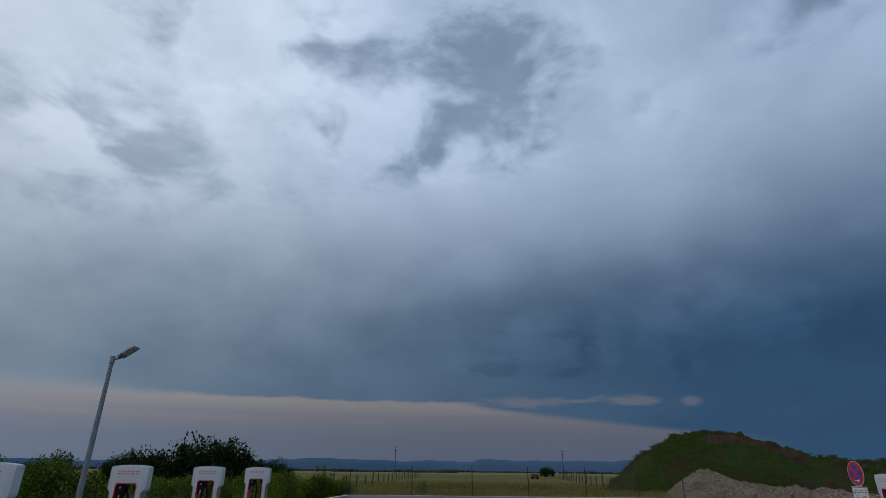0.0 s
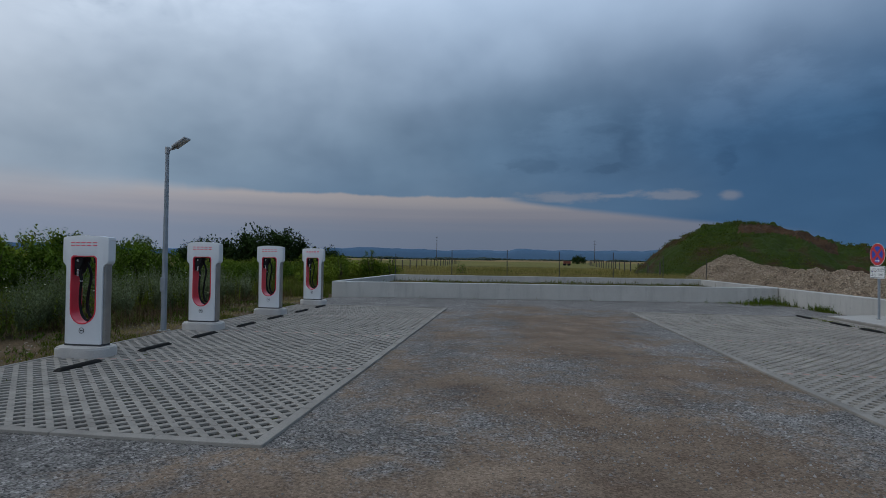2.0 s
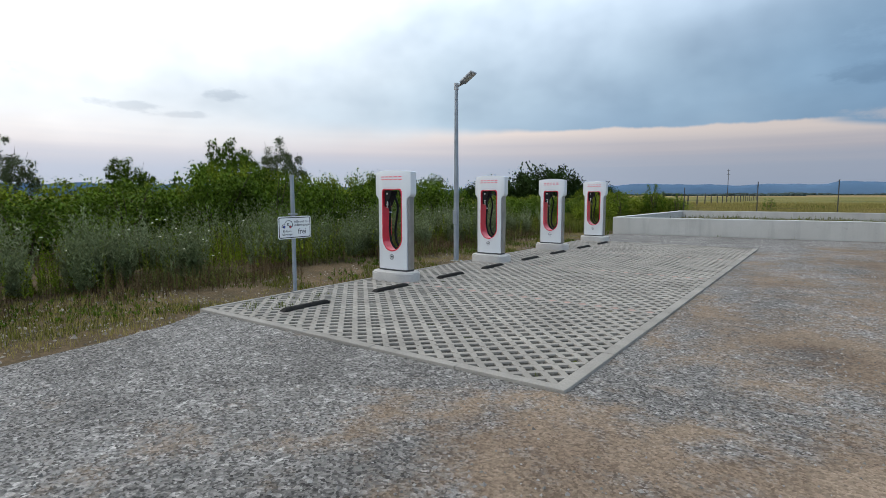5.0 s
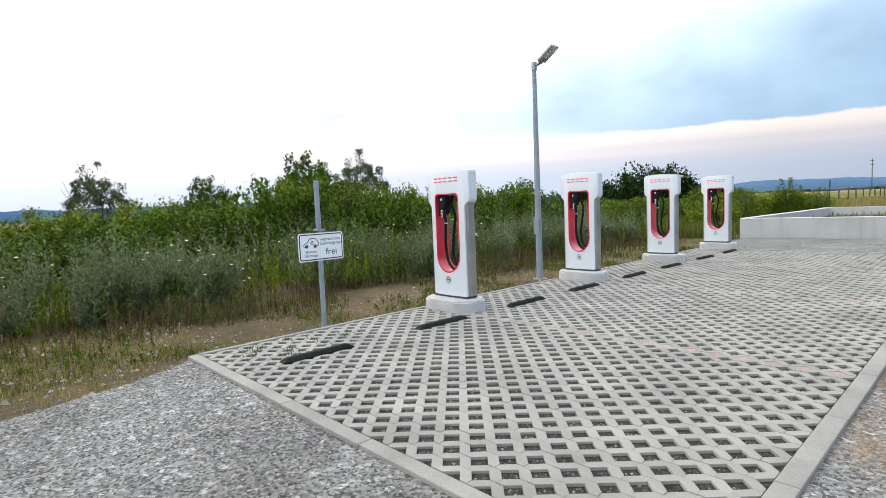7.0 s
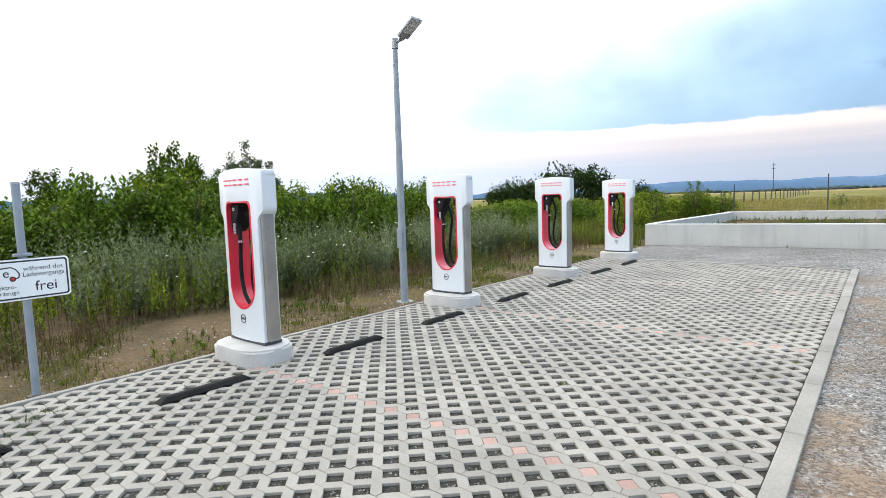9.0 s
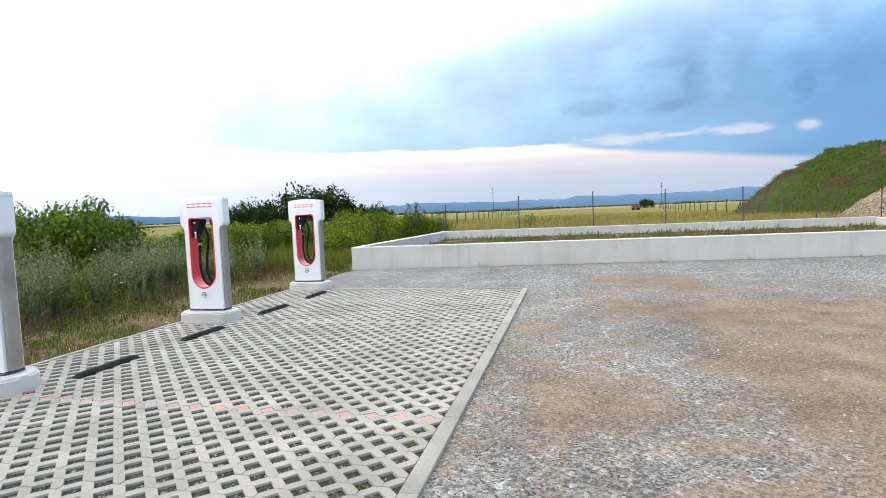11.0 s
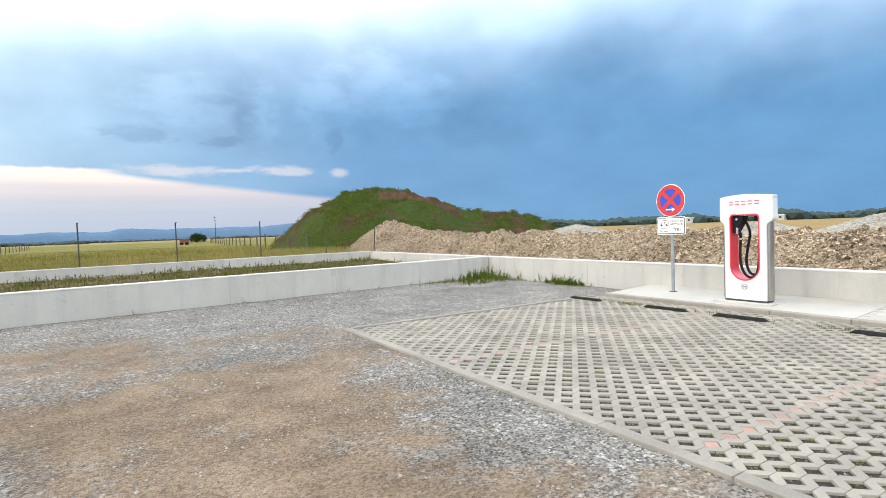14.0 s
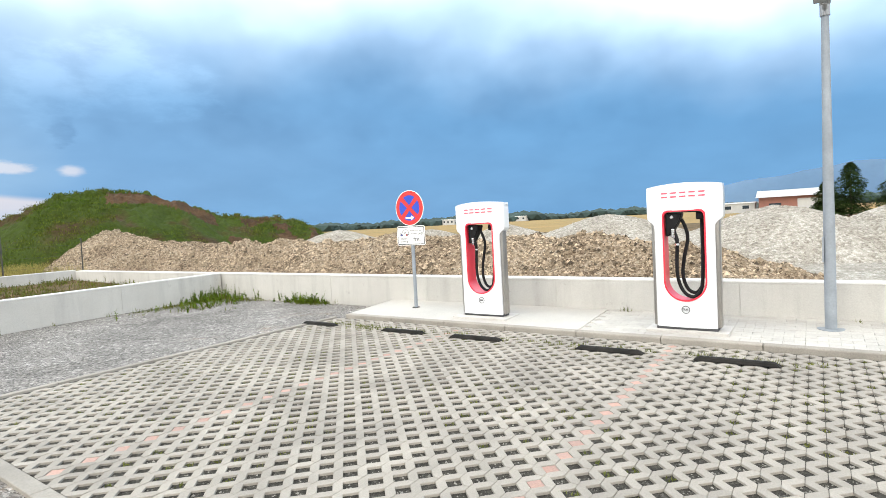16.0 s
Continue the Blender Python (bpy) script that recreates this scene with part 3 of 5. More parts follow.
def raw_mesh(name, verts, tris, mats, index=None, smooth=False):
    """A mesh from arrays of corners and triangles."""
    me = bpy.data.meshes.new(name)
    verts, tris = np.asarray(verts, np.float32), np.asarray(tris, np.int32)
    me.vertices.add(len(verts))
    me.vertices.foreach_set("co", verts.ravel())
    me.loops.add(tris.size)
    me.loops.foreach_set("vertex_index", tris.ravel())
    me.polygons.add(len(tris))
    me.polygons.foreach_set("loop_start", np.arange(0, tris.size, 3, dtype=np.int32))
    for mt in mats:
        me.materials.append(mt)
    if index is not None:
        me.polygons.foreach_set("material_index", np.asarray(index, np.int32))
    me.polygons.foreach_set("use_smooth", np.full(len(tris), smooth))
    me.update(calc_edges=True)
    me.validate()
    return me


def scatter(base_v, base_t, places, scales, turns, tilts=None):
    """Copies of one small shape as arrays: places n x 3, scales n x 3, turns about z in radians, lean about x."""
    v, n = np.asarray(base_v, float), len(places)
    p = v[None] * np.asarray(scales)[:, None, :]
    if tilts is not None:
        c, s = np.cos(tilts)[:, None], np.sin(tilts)[:, None]
        p = np.stack([p[..., 0], p[..., 1] * c - p[..., 2] * s, p[..., 1] * s + p[..., 2] * c], -1)
    c, s = np.cos(turns)[:, None], np.sin(turns)[:, None]
    p = np.stack([p[..., 0] * c - p[..., 1] * s, p[..., 0] * s + p[..., 1] * c, p[..., 2]], -1) + np.asarray(places)[:, None, :]
    t = np.asarray(base_t)[None] + (np.arange(n) * len(v))[:, None, None]
    return p.reshape(-1, 3), t.reshape(-1, 3)


def joined(*pieces):
    vs, ts, idx, at = [], [], [], 0
    for k, (v, t) in enumerate(pieces):
        vs.append(v)
        ts.append(t + at)
        idx.append(np.full(len(t), k))
        at += len(v)
    return np.concatenate(vs), np.concatenate(ts), np.concatenate(idx)


rng = np.random.default_rng(7)
BLADE_V, BLADE_T = [(-0.5, 0, 0), (0.5, 0, 0), (0.32, 0.06, 0.55), (-0.32, 0.06, 0.55), (0, 0.22, 1.0)], [(0, 1, 2), (0, 2, 3), (3, 2, 4)]
LEAF_V, LEAF_T = [(0, 0, 0), (0.5, 0.5, 0.08), (0, 1.0, 0), (-0.5, 0.5, 0.08)], [(0, 1, 2), (0, 2, 3)]
STONE_V = [(1, 0, -0.3), (-0.9, 0.2, -0.3), (0.1, 1, -0.3), (0, -0.9, -0.25), (0.15, 0.1, 0.8)]
STONE_T = [(0, 2, 4), (2, 1, 4), (1, 3, 4), (3, 0, 4)]   # the buried half is left off


def blades(xy, z, h_lo, h_hi, width, per=9, spread=0.06):
    """Tufts of grass at the given places."""
    n = len(xy) * per
    base = np.repeat(xy, per, axis=0) + rng.normal(0, spread, (n, 2))
    zz = np.repeat(z, per) if np.ndim(z) else np.full(n, z)
    h = rng.uniform(h_lo, h_hi, n)
    return scatter(BLADE_V, BLADE_T, np.c_[base, zz - 0.01], np.c_[np.full(n, width) * rng.uniform(0.6, 1.3, n), h, h], rng.uniform(0, 6.283, n), rng.uniform(-0.35, 0.15, n))


def stones(xy, z, lo, hi):
    n = len(xy)
    s = rng.uniform(lo, hi, n) * rng.choice([1, 1, 1, 1.6], n)
    zz = z if np.ndim(z) else np.full(n, z)
    return scatter(STONE_V, STONE_T, np.c_[xy, zz], np.c_[s, s * rng.uniform(0.6, 1.0, n), s * rng.uniform(0.5, 0.9, n)], rng.uniform(0, 6.283, n), rng.uniform(-0.3, 0.3, n))


def rect(n, x0, x1, y0, y1):
    return np.c_[rng.uniform(x0, x1, n), rng.uniform(y0, y1, n)]


def stuff(name, pieces, mats, label, category):
    v, t, idx = joined(*pieces)
    return tagged(new(name, raw_mesh(name, v, t, mats, idx)), label, category, kind="stuff")


# ---- ground, lot, meadow ----
def sheet(name, outline, z, mat, label, category):
    bm = bmesh.new()
    bm.faces.new([bm.verts.new((x, y, z)) for x, y in outline])
    bmesh.ops.triangulate(bm, faces=bm.faces[:])
    ob = part(name, bm, mat)
    return tagged(ob, label, category, kind="structure")


def ragged(points, amount, step_len=0.35):
    out = []
    for (x0, y0), (x1, y1) in zip(points, points[1:] + points[:1]):
        n = max(1, int(math.hypot(x1 - x0, y1 - y0) / step_len))
        for k in range(n):
            x, y = x0 + (x1 - x0) * k / n, y0 + (y1 - y0) * k / n
            out.append((x + amount * noise.noise((x * 0.9, y * 0.9, 1)), y + amount * noise.noise((x * 0.9, y * 0.9, 7))))
    return out


sheet("ground", [(-4500, -4500), (4500, -4500), (4500, 4500), (-4500, 4500)], -0.06, M["ground"], "dry grassy earth reaching to the horizon", "ground")
sheet("meadow", ragged([(-60, 24.6), (12.5, 26.9), (13.2, 32), (60, 75), (110, 330), (-260, 330)], 0.8, 6), -0.045, M["field"], "yellow-green summer meadow behind the walls", "meadow")
sheet("far_fields", [(-900, 332), (112, 332), (62, 74), (60, 30), (400, -260), (1500, 0), (1200, 1500), (-900, 1500)], -0.053, M["wheat"], "wide ripe grain fields in the distance", "field")
sheet("gravel_lot", ragged([(-3.6, -14), (14, -14), (12.1, 5), (12.1, 17.9), (-4.7, 16.1), (-4.9, 15.3), (-4.7, 12.4), (-4.7, 0.05), (-4.15, -1.3), (-3.9, -2.3), (-3.7, -6)], 0.16), -0.02, M["gravel"], "grey crushed gravel with bare brown earth patches", "gravel ground")
sheet("works_yard", ragged([(12.4, -12), (12.4, 30), (14, 31), (40, 40), (48, -12)], 0.5, 1.2), -0.035, M["chips"], "pale stony yard with heaps on it", "yard")


# ---- paved parking bays ----
A, HOLE = 0.105, 0.0615


def paver_shape():
    g, b, d = 0.0015, 0.0022, 0.04
    h = HOLE
    outer = [(-A + 0.0006, g), (-h, g), (0, h + g), (h, g), (A - 0.0006, g), (A - 0.0006, A - h - g), (A - h, A - g), (-A + h, A - g), (-A + 0.0006, A - h - g)]
    inner = [(-A + 0.0014, g + b), (-h + 0.4 * b, g + b), (0, h + g + 1.4 * b), (h - 0.4 * b, g + b), (A - 0.0014, g + b), (A - 0.0014, A - h - g - 0.4 * b),
             (A - h - 0.4 * b, A - g - b), (-A + h + 0.4 * b, A - g - b), (-A + 0.0014, A - h - g - 0.4 * b)]
    n = 9
    v = [(x, y, 0) for x, y in inner] + [(x, y, -0.002) for x, y in outer] + [(x, y, -d) for x, y in outer]
    t = [(0, 1, 8), (1, 7, 8), (1, 2, 7), (2, 6, 7), (2, 3, 6), (3, 5, 6), (3, 4, 5)]
    for i in range(n):
        j = (i + 1) % n
        t += [(i, n + i, n + j), (i, n + j, j), (n + i, 2 * n + i, 2 * n + j), (n + i, 2 * n + j, n + j)]
    return v, t


PV, PT = paver_shape()
HALF_V = [(x, y, z) for z in (0, -0.04) for x, y in ((0.0008, HOLE + 0.002), (HOLE, 0.002), (A - 0.001, 0.002), (A - 0.001, A - HOLE - 0.002), (A - HOLE, A - 0.002), (0.0008, A - 0.002))]
HALF_T = [(0, 1, 4), (1, 3, 4), (1, 2, 3), (0, 4, 5)] + [f for k in range(6) for f in ((k, 6 + k, 6 + (k + 1) % 6), (k, 6 + (k + 1) % 6, (k + 1) % 6))]
PAVER_MESH = raw_mesh("paver", PV, PT, [M["paver_piece"]])


def bays(name, x0, x1, y0, y1, near, red_rows, moss, label):
    """A rectangle of pierced paving: blocks in zigzag rows, holes of gravel between them. near: the stretch whose blocks stand singly."""
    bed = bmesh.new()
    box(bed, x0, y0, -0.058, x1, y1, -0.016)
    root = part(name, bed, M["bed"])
    tagged(root, label, "paved bays", kind="structure")
    rows, singles, rest, halves = int((y1 - y0) / A), [], [], []
    holes = []
    for j in range(rows):
        shift = A if j % 2 else 0.0
        i, y = 0, y0 + j * A
        if shift:
            halves.append((x0, y, 1.0))
        while True:
            x = x0 + A + shift + 2 * A * i
            if x + A > x1 + 0.001:
                if x < x1 + 0.001:
                    halves.append((x, y, -1.0))
                break
            (singles if near[0] < x < near[1] and near[2] < y < near[3] else rest).append((x, y))
            holes.append((x, y))
            i += 1
    for x, y in singles:
        ob = new("paver", PAVER_MESH)
        ob.parent = root
        ob.matrix_basis = pose(x, y, random.uniform(-0.002, 0.002), random.uniform(-0.5, 0.5), random.uniform(-0.5, 0.5), 0)
    rest = np.array(rest)
    v, t = scatter(PV, PT, np.c_[rest, rng.uniform(-0.0025, 0.0025, len(rest))], np.ones((len(rest), 3)), np.zeros(len(rest)), rng.uniform(-0.008, 0.008, len(rest)))
    ends = np.array(halves)
    hv, ht = scatter(HALF_V, HALF_T, np.c_[ends[:, :2], np.zeros(len(ends))], np.c_[ends[:, 2], np.ones((len(ends), 2))], np.zeros(len(ends)))
    v, t, _ = joined((v, t), (hv, ht))
    ob = new("paving_rest", raw_mesh("paving_rest", v, t, [M["paver"]]))
    ob.parent = root
    ob["kind"] = "stuff"
    # red marker blocks stand in the holes along the bay lines
    holes = np.array(holes)
    red = np.zeros(len(holes), bool)
    for yr in red_rows:
        row = y0 + round((yr - y0) / A) * A
        red |= np.abs(holes[:, 1] - row) < 0.01
    marks = bmesh.new()
    for x, y in holes[red]:
        s = 0.041
        box(marks, -s, -s, -0.02, s, s, -0.003, m=pose(x, y, 0, 0, 0, 45))
    part("bay_markers", marks, M["red_block"], root, "faded red marker blocks")
    # loose chips and grass in the open holes
    free = holes[~red]
    pick = free[rng.random(len(free)) < 0.88]
    chips = np.repeat(pick, 6, axis=0) + rng.uniform(-0.03, 0.03, (len(pick) * 6, 2))
    green = free[(rng.random(len(free)) < moss) & np.array([noise.noise((x * 0.8, y * 0.8, 3)) > -0.1 for x, y in free])]
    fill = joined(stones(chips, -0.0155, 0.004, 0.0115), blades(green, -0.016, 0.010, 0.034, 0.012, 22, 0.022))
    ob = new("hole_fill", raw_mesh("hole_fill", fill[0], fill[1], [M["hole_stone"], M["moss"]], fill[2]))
    ob.parent = root
    ob["kind"] = "stuff"
    return root


def kerb_line(name, x0, y0, x1, y1, width, label, z=0.006, group=""):
    """Edging of metre-long concrete pieces from one end to the other."""
    length, turn = math.hypot(x1 - x0, y1 - y0), math.degrees(math.atan2(y1 - y0, x1 - x0))
    root = thing(name, pose(x0, y0, 0, 0, 0, turn), label, "kerb", kind="structure")
    n = max(1, round(length))
    bm = bmesh.new()
    box(bm, 0.002, -width / 2, -0.06, length / n - 0.002, width / 2, z, 0.006)
    first = part("kerb_stone", bm, M["kerb"], root)
    for k in range(1, n):
        ob = new("kerb_stone", first.data)
        ob.parent = root
        ob.matrix_basis = pose(k * length / n, 0, random.uniform(-0.002, 0.002), 0, 0, random.uniform(-0.15, 0.15))
    return root


LX0, LX1, LY0, LY1 = -4.68, -0.06, 0.06, 12.30
RX0, RX1, RY0, RY1 = 5.68, 10.87, -0.02, 12.44
kerb_line("kerb_aisle_west", 0, 0, 0, 12.36, 0.11, "flush pale concrete edging of the paved bays")
kerb_line("kerb_south", -4.74, 0, 0.055, 0, 0.10, "flush pale concrete edging of the paved bays")
kerb_line("kerb_north", -4.74, 12.36, -0.06, 12.36, 0.09, "flush pale concrete edging of the paved bays")
kerb_line("kerb_verge", -4.73, 0.06, -4.73, 12.30, 0.06, "narrow concrete edging beside the dry verge")
kerb_line("kerb_aisle_east", 5.62, -0.08, 5.62, 12.5, 0.11, "flush pale concrete edging of the paved bays")
kerb_line("kerb_northeast", 5.69, 12.50, 10.87, 12.50, 0.08, "flush pale concrete edging of the paved bays")


# ---- concrete walls ----
def wall(name, ax, ay, bx, by, height, label, thick=0.22, base=-0.05):
    """A low cast wall: panels with fine joints, and a pale coping line."""
    length, turn = math.hypot(bx - ax, by - ay), math.degrees(math.atan2(by - ay, bx - ax))
    core = bmesh.new()
    box(core, 0.02, 0.006, base, length - 0.02, thick - 0.006, height - 0.02)
    root = part(name, core, M["wall"])
    root.matrix_basis = pose(ax, ay, 0, 0, 0, turn)
    tagged(root, label, "concrete wall", kind="structure")
    n = max(1, round(length / 2.6))
    w = length / n
    bm = bmesh.new()
    box(bm, 0.003, 0, base, w - 0.003, thick, height - 0.028, 0.004)
    first = part("wall_panel", bm, M["wall"], root)
    for k in range(1, n):
        ob = new("wall_panel", first.data)
        ob.parent = root
        ob.matrix_basis = pose(k * w, random.uniform(-0.003, 0.003), 0, 0, 0, random.uniform(-0.06, 0.06))
    bm = bmesh.new()
    box(bm, 0, -0.004, height - 0.028, length, thick + 0.004, height, 0.008)
    part("coping", bm, M["coping"], root, "pale worn top edge")
    return root


wall("wall_north", -5.0, 16.16, 12.16, 17.86, 0.575, "low grey cast concrete wall across the lot")
wall("wall_far", -4.72, 25.19, 12.21, 26.45, 0.60, "low grey cast concrete wall in front of the meadow")
wall("wall_west", -4.78, 16.40, -4.50, 25.18, 0.585, "low pale concrete wall closing the planting bed")
wall("wall_east", 12.42, 4.0, 12.42, 26.44, 0.57, "low grey cast concrete wall in front of gravel heaps", 0.24)
wall("wall_east_south", 12.42, -12.0, 12.42, 3.99, 0.57, "low grey cast concrete wall in front of gravel heaps", 0.24)
bed = bmesh.new()
vs = [bed.verts.new(p) for p in ((-4.9, 16.5, 0.12), (12.1, 18.2, 0.12), (12.15, 26.4, 0.26), (-4.6, 25.15, 0.26))]
bed.faces.new(vs)
tagged(part("planting_bed", bed, M["ground"]), "rough soil between the low walls", "planting bed", kind="structure")


# ---- raised platform with paving on the east side ----
def platform():
    bm = bmesh.new()
    box(bm, 0.10, -12, -0.1, 1.532, 12.28, 0.038)
    root = tagged(part("platform", bm, M["slab"]), "raised pale concrete platform along the wall", "platform", kind="structure")
    root.matrix_basis = pose(10.88, 0, 0, 0, -3.0, 0)
    bm = bmesh.new()
    box(bm, 0, 0, -0.1, 0.10, 1.016, 0.055, 0.014)
    first = part("kerb_stone", bm, M["kerb"], root)
    first.matrix_basis = pose(0, 11.26, 0)
    for k in range(1, 23):
        ob = new("kerb_stone", first.data)
        ob.parent = root
        ob.matrix_basis = pose(random.uniform(-0.002, 0.002), 11.26 - 1.02 * k, 0)
    bm = bmesh.new()
    box(bm, 0.103, 8.2, 0.03, 1.53, 12.27, 0.052, 0.004)
    part("smooth_slab", bm, M["slab"], root, "smooth cast concrete slab")
    bm = bmesh.new()
    box(bm, 0.0012, 0.0012, 0.03, 0.0988, 0.1988, 0.052, 0.003)
    block = bm
    first = part("paving_block", block, M["slab"], root)
    first.matrix_basis = pose(0.105, 7.99, 0)
    for i in range(14):
        for j in range(21):
            if i == 0 and j == 0:
                continue
            ob = new("paving_block", first.data)
            ob.parent = root
            ob.matrix_basis = pose(0.105 + 0.1 * i, 7.99 - 0.2 * j - (0.1 if i % 2 else 0.0), random.uniform(-0.0015, 0.001))
    bm = bmesh.new()
    box(bm, 0.103, -11.9, 0.03, 1.53, 3.88, 0.051)
    part("rest_of_paving", bm, M["slab"], root)
    return root


platform()


# ---- wheel stops ----
def wheel_stop():
    root = thing("wheel_stop", pose(0, 0, 0), "black rubber wheel stop lying on the paving", "wheel stop", "wheel stops in the bays")
    bm = bmesh.new()
    prism(bm, [(-0.06, 0), (0.06, 0), (0.03, 0.04), (-0.03, 0.04)], -0.38, 0.38)
    for v in bm.verts:
        if v.co.z > 0.02:
            v.co.y *= 0.84
    bmesh.ops.bevel(bm, geom=bm.edges[:], offset=0.008, segments=2, affect="EDGES")
    part("body", bm, M["stop"], root)
    for y in (-0.22, 0.22):
        bm = bmesh.new()
        rod(bm, (0, y, 0.036), (0, y, 0.044), 0.014, 0.012, 8)
        part("bolt", bm, M["iron"], root)
    return root


stop = wheel_stop()
spots = [(-3.77, y) for y in (0.81, 2.42, 3.98, 5.41, 7.02, 8.48, 10.15, 11.6)] + [(10.24, y) for y in (12.2, 10.5, 9.3, 7.58, 6.34, 4.5, 3.2)]
stop.matrix_basis = pose(*spots[0], 0.002)
for x, y in spots[1:]:
    copy_thing(stop, pose(x, y, 0.002, 0, 0, random.uniform(-1.5, 1.5)))


# ---- charging stations ----
HW, HZ0, HZ1 = 0.225, 0.33, 1.36   # opening: half width, foot and head


def opening(n=10, inset=0.0):
    """The opening's outline in x, z: round below, softly cornered above."""
    w, r = HW - inset, 0.06
    pts = [(w * math.cos(a), HZ0 + inset + w + w * math.sin(a)) for a in (math.pi + math.pi * k / (2 * n) for k in range(2 * n + 1))]
    pts += [(w - r + r * math.cos(a), HZ1 - inset - r + r * math.sin(a)) for a in (math.pi / 2 * k / 5 for k in range(6))]
    pts += [(-w + r + r * math.cos(a), HZ1 - inset - r + r * math.sin(a)) for a in (math.pi / 2 + math.pi / 2 * k / 5 for k in range(6))]
    return pts


def charger(badge):
    root = thing("charging_station", pose(0, 0, 0), "white electric car charging station with red-lined opening and black cable", "charging station", "charging stations")
    # shell: columns of front and back skin round the opening
    xs = sorted({round(x, 4) for x in [0.318 * k / 14 for k in range(-14, 15)] + [HW, -HW, HW * 0.97, -HW * 0.97]})
    cols = []
    shoulders = [(0.402, 1.30), (0.398, 1.27), (0.378, 1.245), (0.348, 1.225), (0.323, 1.19), (0.319, 1.15)]
    for x, zb in shoulders:
        cols.append((-x, zb))
    cols += [(x, 0.03) for x in xs]
    cols += [(x, zb) for x, zb in reversed(shoulders)]

    def hole_at(x):
        if abs(x) >= HW:
            return 0.85, 0.85
        lo = HZ0 + HW - math.sqrt(HW * HW - x * x)
        over = max(0.0, abs(x) - (HW - 0.06))
        return lo, HZ1 - 0.06 + math.sqrt(max(0.0, 0.06 ** 2 - over ** 2))

    def skin_y(x):
        return -0.118 + 0.05 * (x / 0.42) ** 2

    bm = bmesh.new()
    sides = []
    for sgn in (1, -1):
        grid = []
        for x, zb in cols:
            lo, hi = hole_at(x)
            if zb > lo:
                lo = hi = (zb + 1.5) / 2
            zt = 1.668 - 0.036 * (x / 0.42) ** 2 - (0.018 if abs(x) > 0.40 else 0)
            y = skin_y(x) * sgn
            mk = lambda z: bm.verts.new((x, y, z))
            a, b = mk(zb), mk(lo)
            c = b if hi - lo < 1e-6 else mk(hi)
            e, d = mk(zt - 0.03), bm.verts.new((x, y * 0.93, zt))
            grid.append((a, b, c, e, d))
        for p, q in zip(grid, grid[1:]):
            for k0, k1 in ((0, 1), (2, 3), (3, 4)):
                f = [p[k0], q[k0], q[k1], p[k1]]
                f = [v for i, v in enumerate(f) if v not in f[:i]]
                if len(f) > 2:
                    bm.faces.new(f if sgn > 0 else f[::-1])
        sides.append(grid)
    fr, bk = sides
    for i in range(len(cols) - 1):
        bm.faces.new((fr[i][4], fr[i + 1][4], bk[i + 1][4], bk[i][4]))
        bm.faces.new((fr[i + 1][0], fr[i][0], bk[i][0], bk[i + 1][0]))
        for k in (1, 2):
            if fr[i][1] is not fr[i][2] or fr[i + 1][1] is not fr[i + 1][2]:
                f = (fr[i][k], fr[i + 1][k], bk[i + 1][k], bk[i][k])
                bm.faces.new(f if k == 1 else f[::-1])
    for i in (0, -1):
        f0, b0 = fr[i], bk[i]
        for k in range(4):
            q = [f0[k], f0[k + 1], b0[k + 1], b0[k]]
            if f0[k] is not f0[k + 1]:
                bm.faces.new(q if i else q[::-1])
    bmesh.ops.recalc_face_normals(bm, faces=bm.faces[:])
    shell = part("shell", bm, M["white"], root, "glossy white shell")
    bev = shell.modifiers.new("round", "BEVEL")
    bev.width, bev.segments, bev.limit_method, bev.angle_limit = 0.012, 3, "ANGLE", radians(50)
    shell.data.polygons.foreach_set("use_smooth", [True] * len(shell.data.polygons))
    shell.data.set_sharp_from_angle(angle=radians(35))
    for sx in (1, -1):
        bm = bmesh.new()
        box(bm, 0.305, -0.066, 0.03, 0.362, 0.066, 1.285, 0.022)
        if sx < 0:
            bmesh.ops.transform(bm, matrix=Matrix.Diagonal((-1, 1, 1, 1)), verts=bm.verts[:])
            bmesh.ops.reverse_faces(bm, faces=bm.faces[:])
        part("side_panel", bm, M["silver"], root, "brushed metal side panel")
    bm = bmesh.new()
    box(bm, -0.325, -0.095, 0.0, 0.325, 0.095, 0.032, 0.006)
    part("base_trim", bm, M["dark_trim"], root, "dark grey foot trim")
    # red lining with a proud rim
    bm = bmesh.new()
    outer, inner = opening(inset=-0.004), opening(inset=0.013)
    n = len(outer)
    rings = []
    for ys, o in ((-1, outer), (-1, inner), (1, inner), (1, outer)):
        rings.append([bm.verts.new((x, ys * (0.004 - skin_y(x)), z)) for x, z in o])
    for a, b in zip(rings, rings[1:] + rings[:1]):
        for i in range(n):
            bm.faces.new((a[i], a[(i + 1) % n], b[(i + 1) % n], b[i]))
    bmesh.ops.recalc_face_normals(bm, faces=bm.faces[:])
    part("lining", bm, M["red"], root, "glossy red lining of the opening", smooth=False)
    # holster, plug and cable
    bm = bmesh.new()
    prism(bm, [(-0.20, 1.335), (-0.02, 1.335), (-0.05, 1.24), (-0.10, 1.16), (-0.14, 1.09), (-0.20, 1.06)], -0.075, 0.075)
    bmesh.ops.bevel(bm, geom=bm.edges[:], offset=0.012, segments=2, affect="EDGES")
    part("holster", bm, M["rubber"], root, "black plug holster")
    bm = bmesh.new()
    rod(bm, (-0.13, -0.076, 1.285), (-0.13, -0.084, 1.285), 0.02, 0.018, 12)
    part("lock_button", bm, M["chrome"], root, "bright round lock")
    bm = bmesh.new()
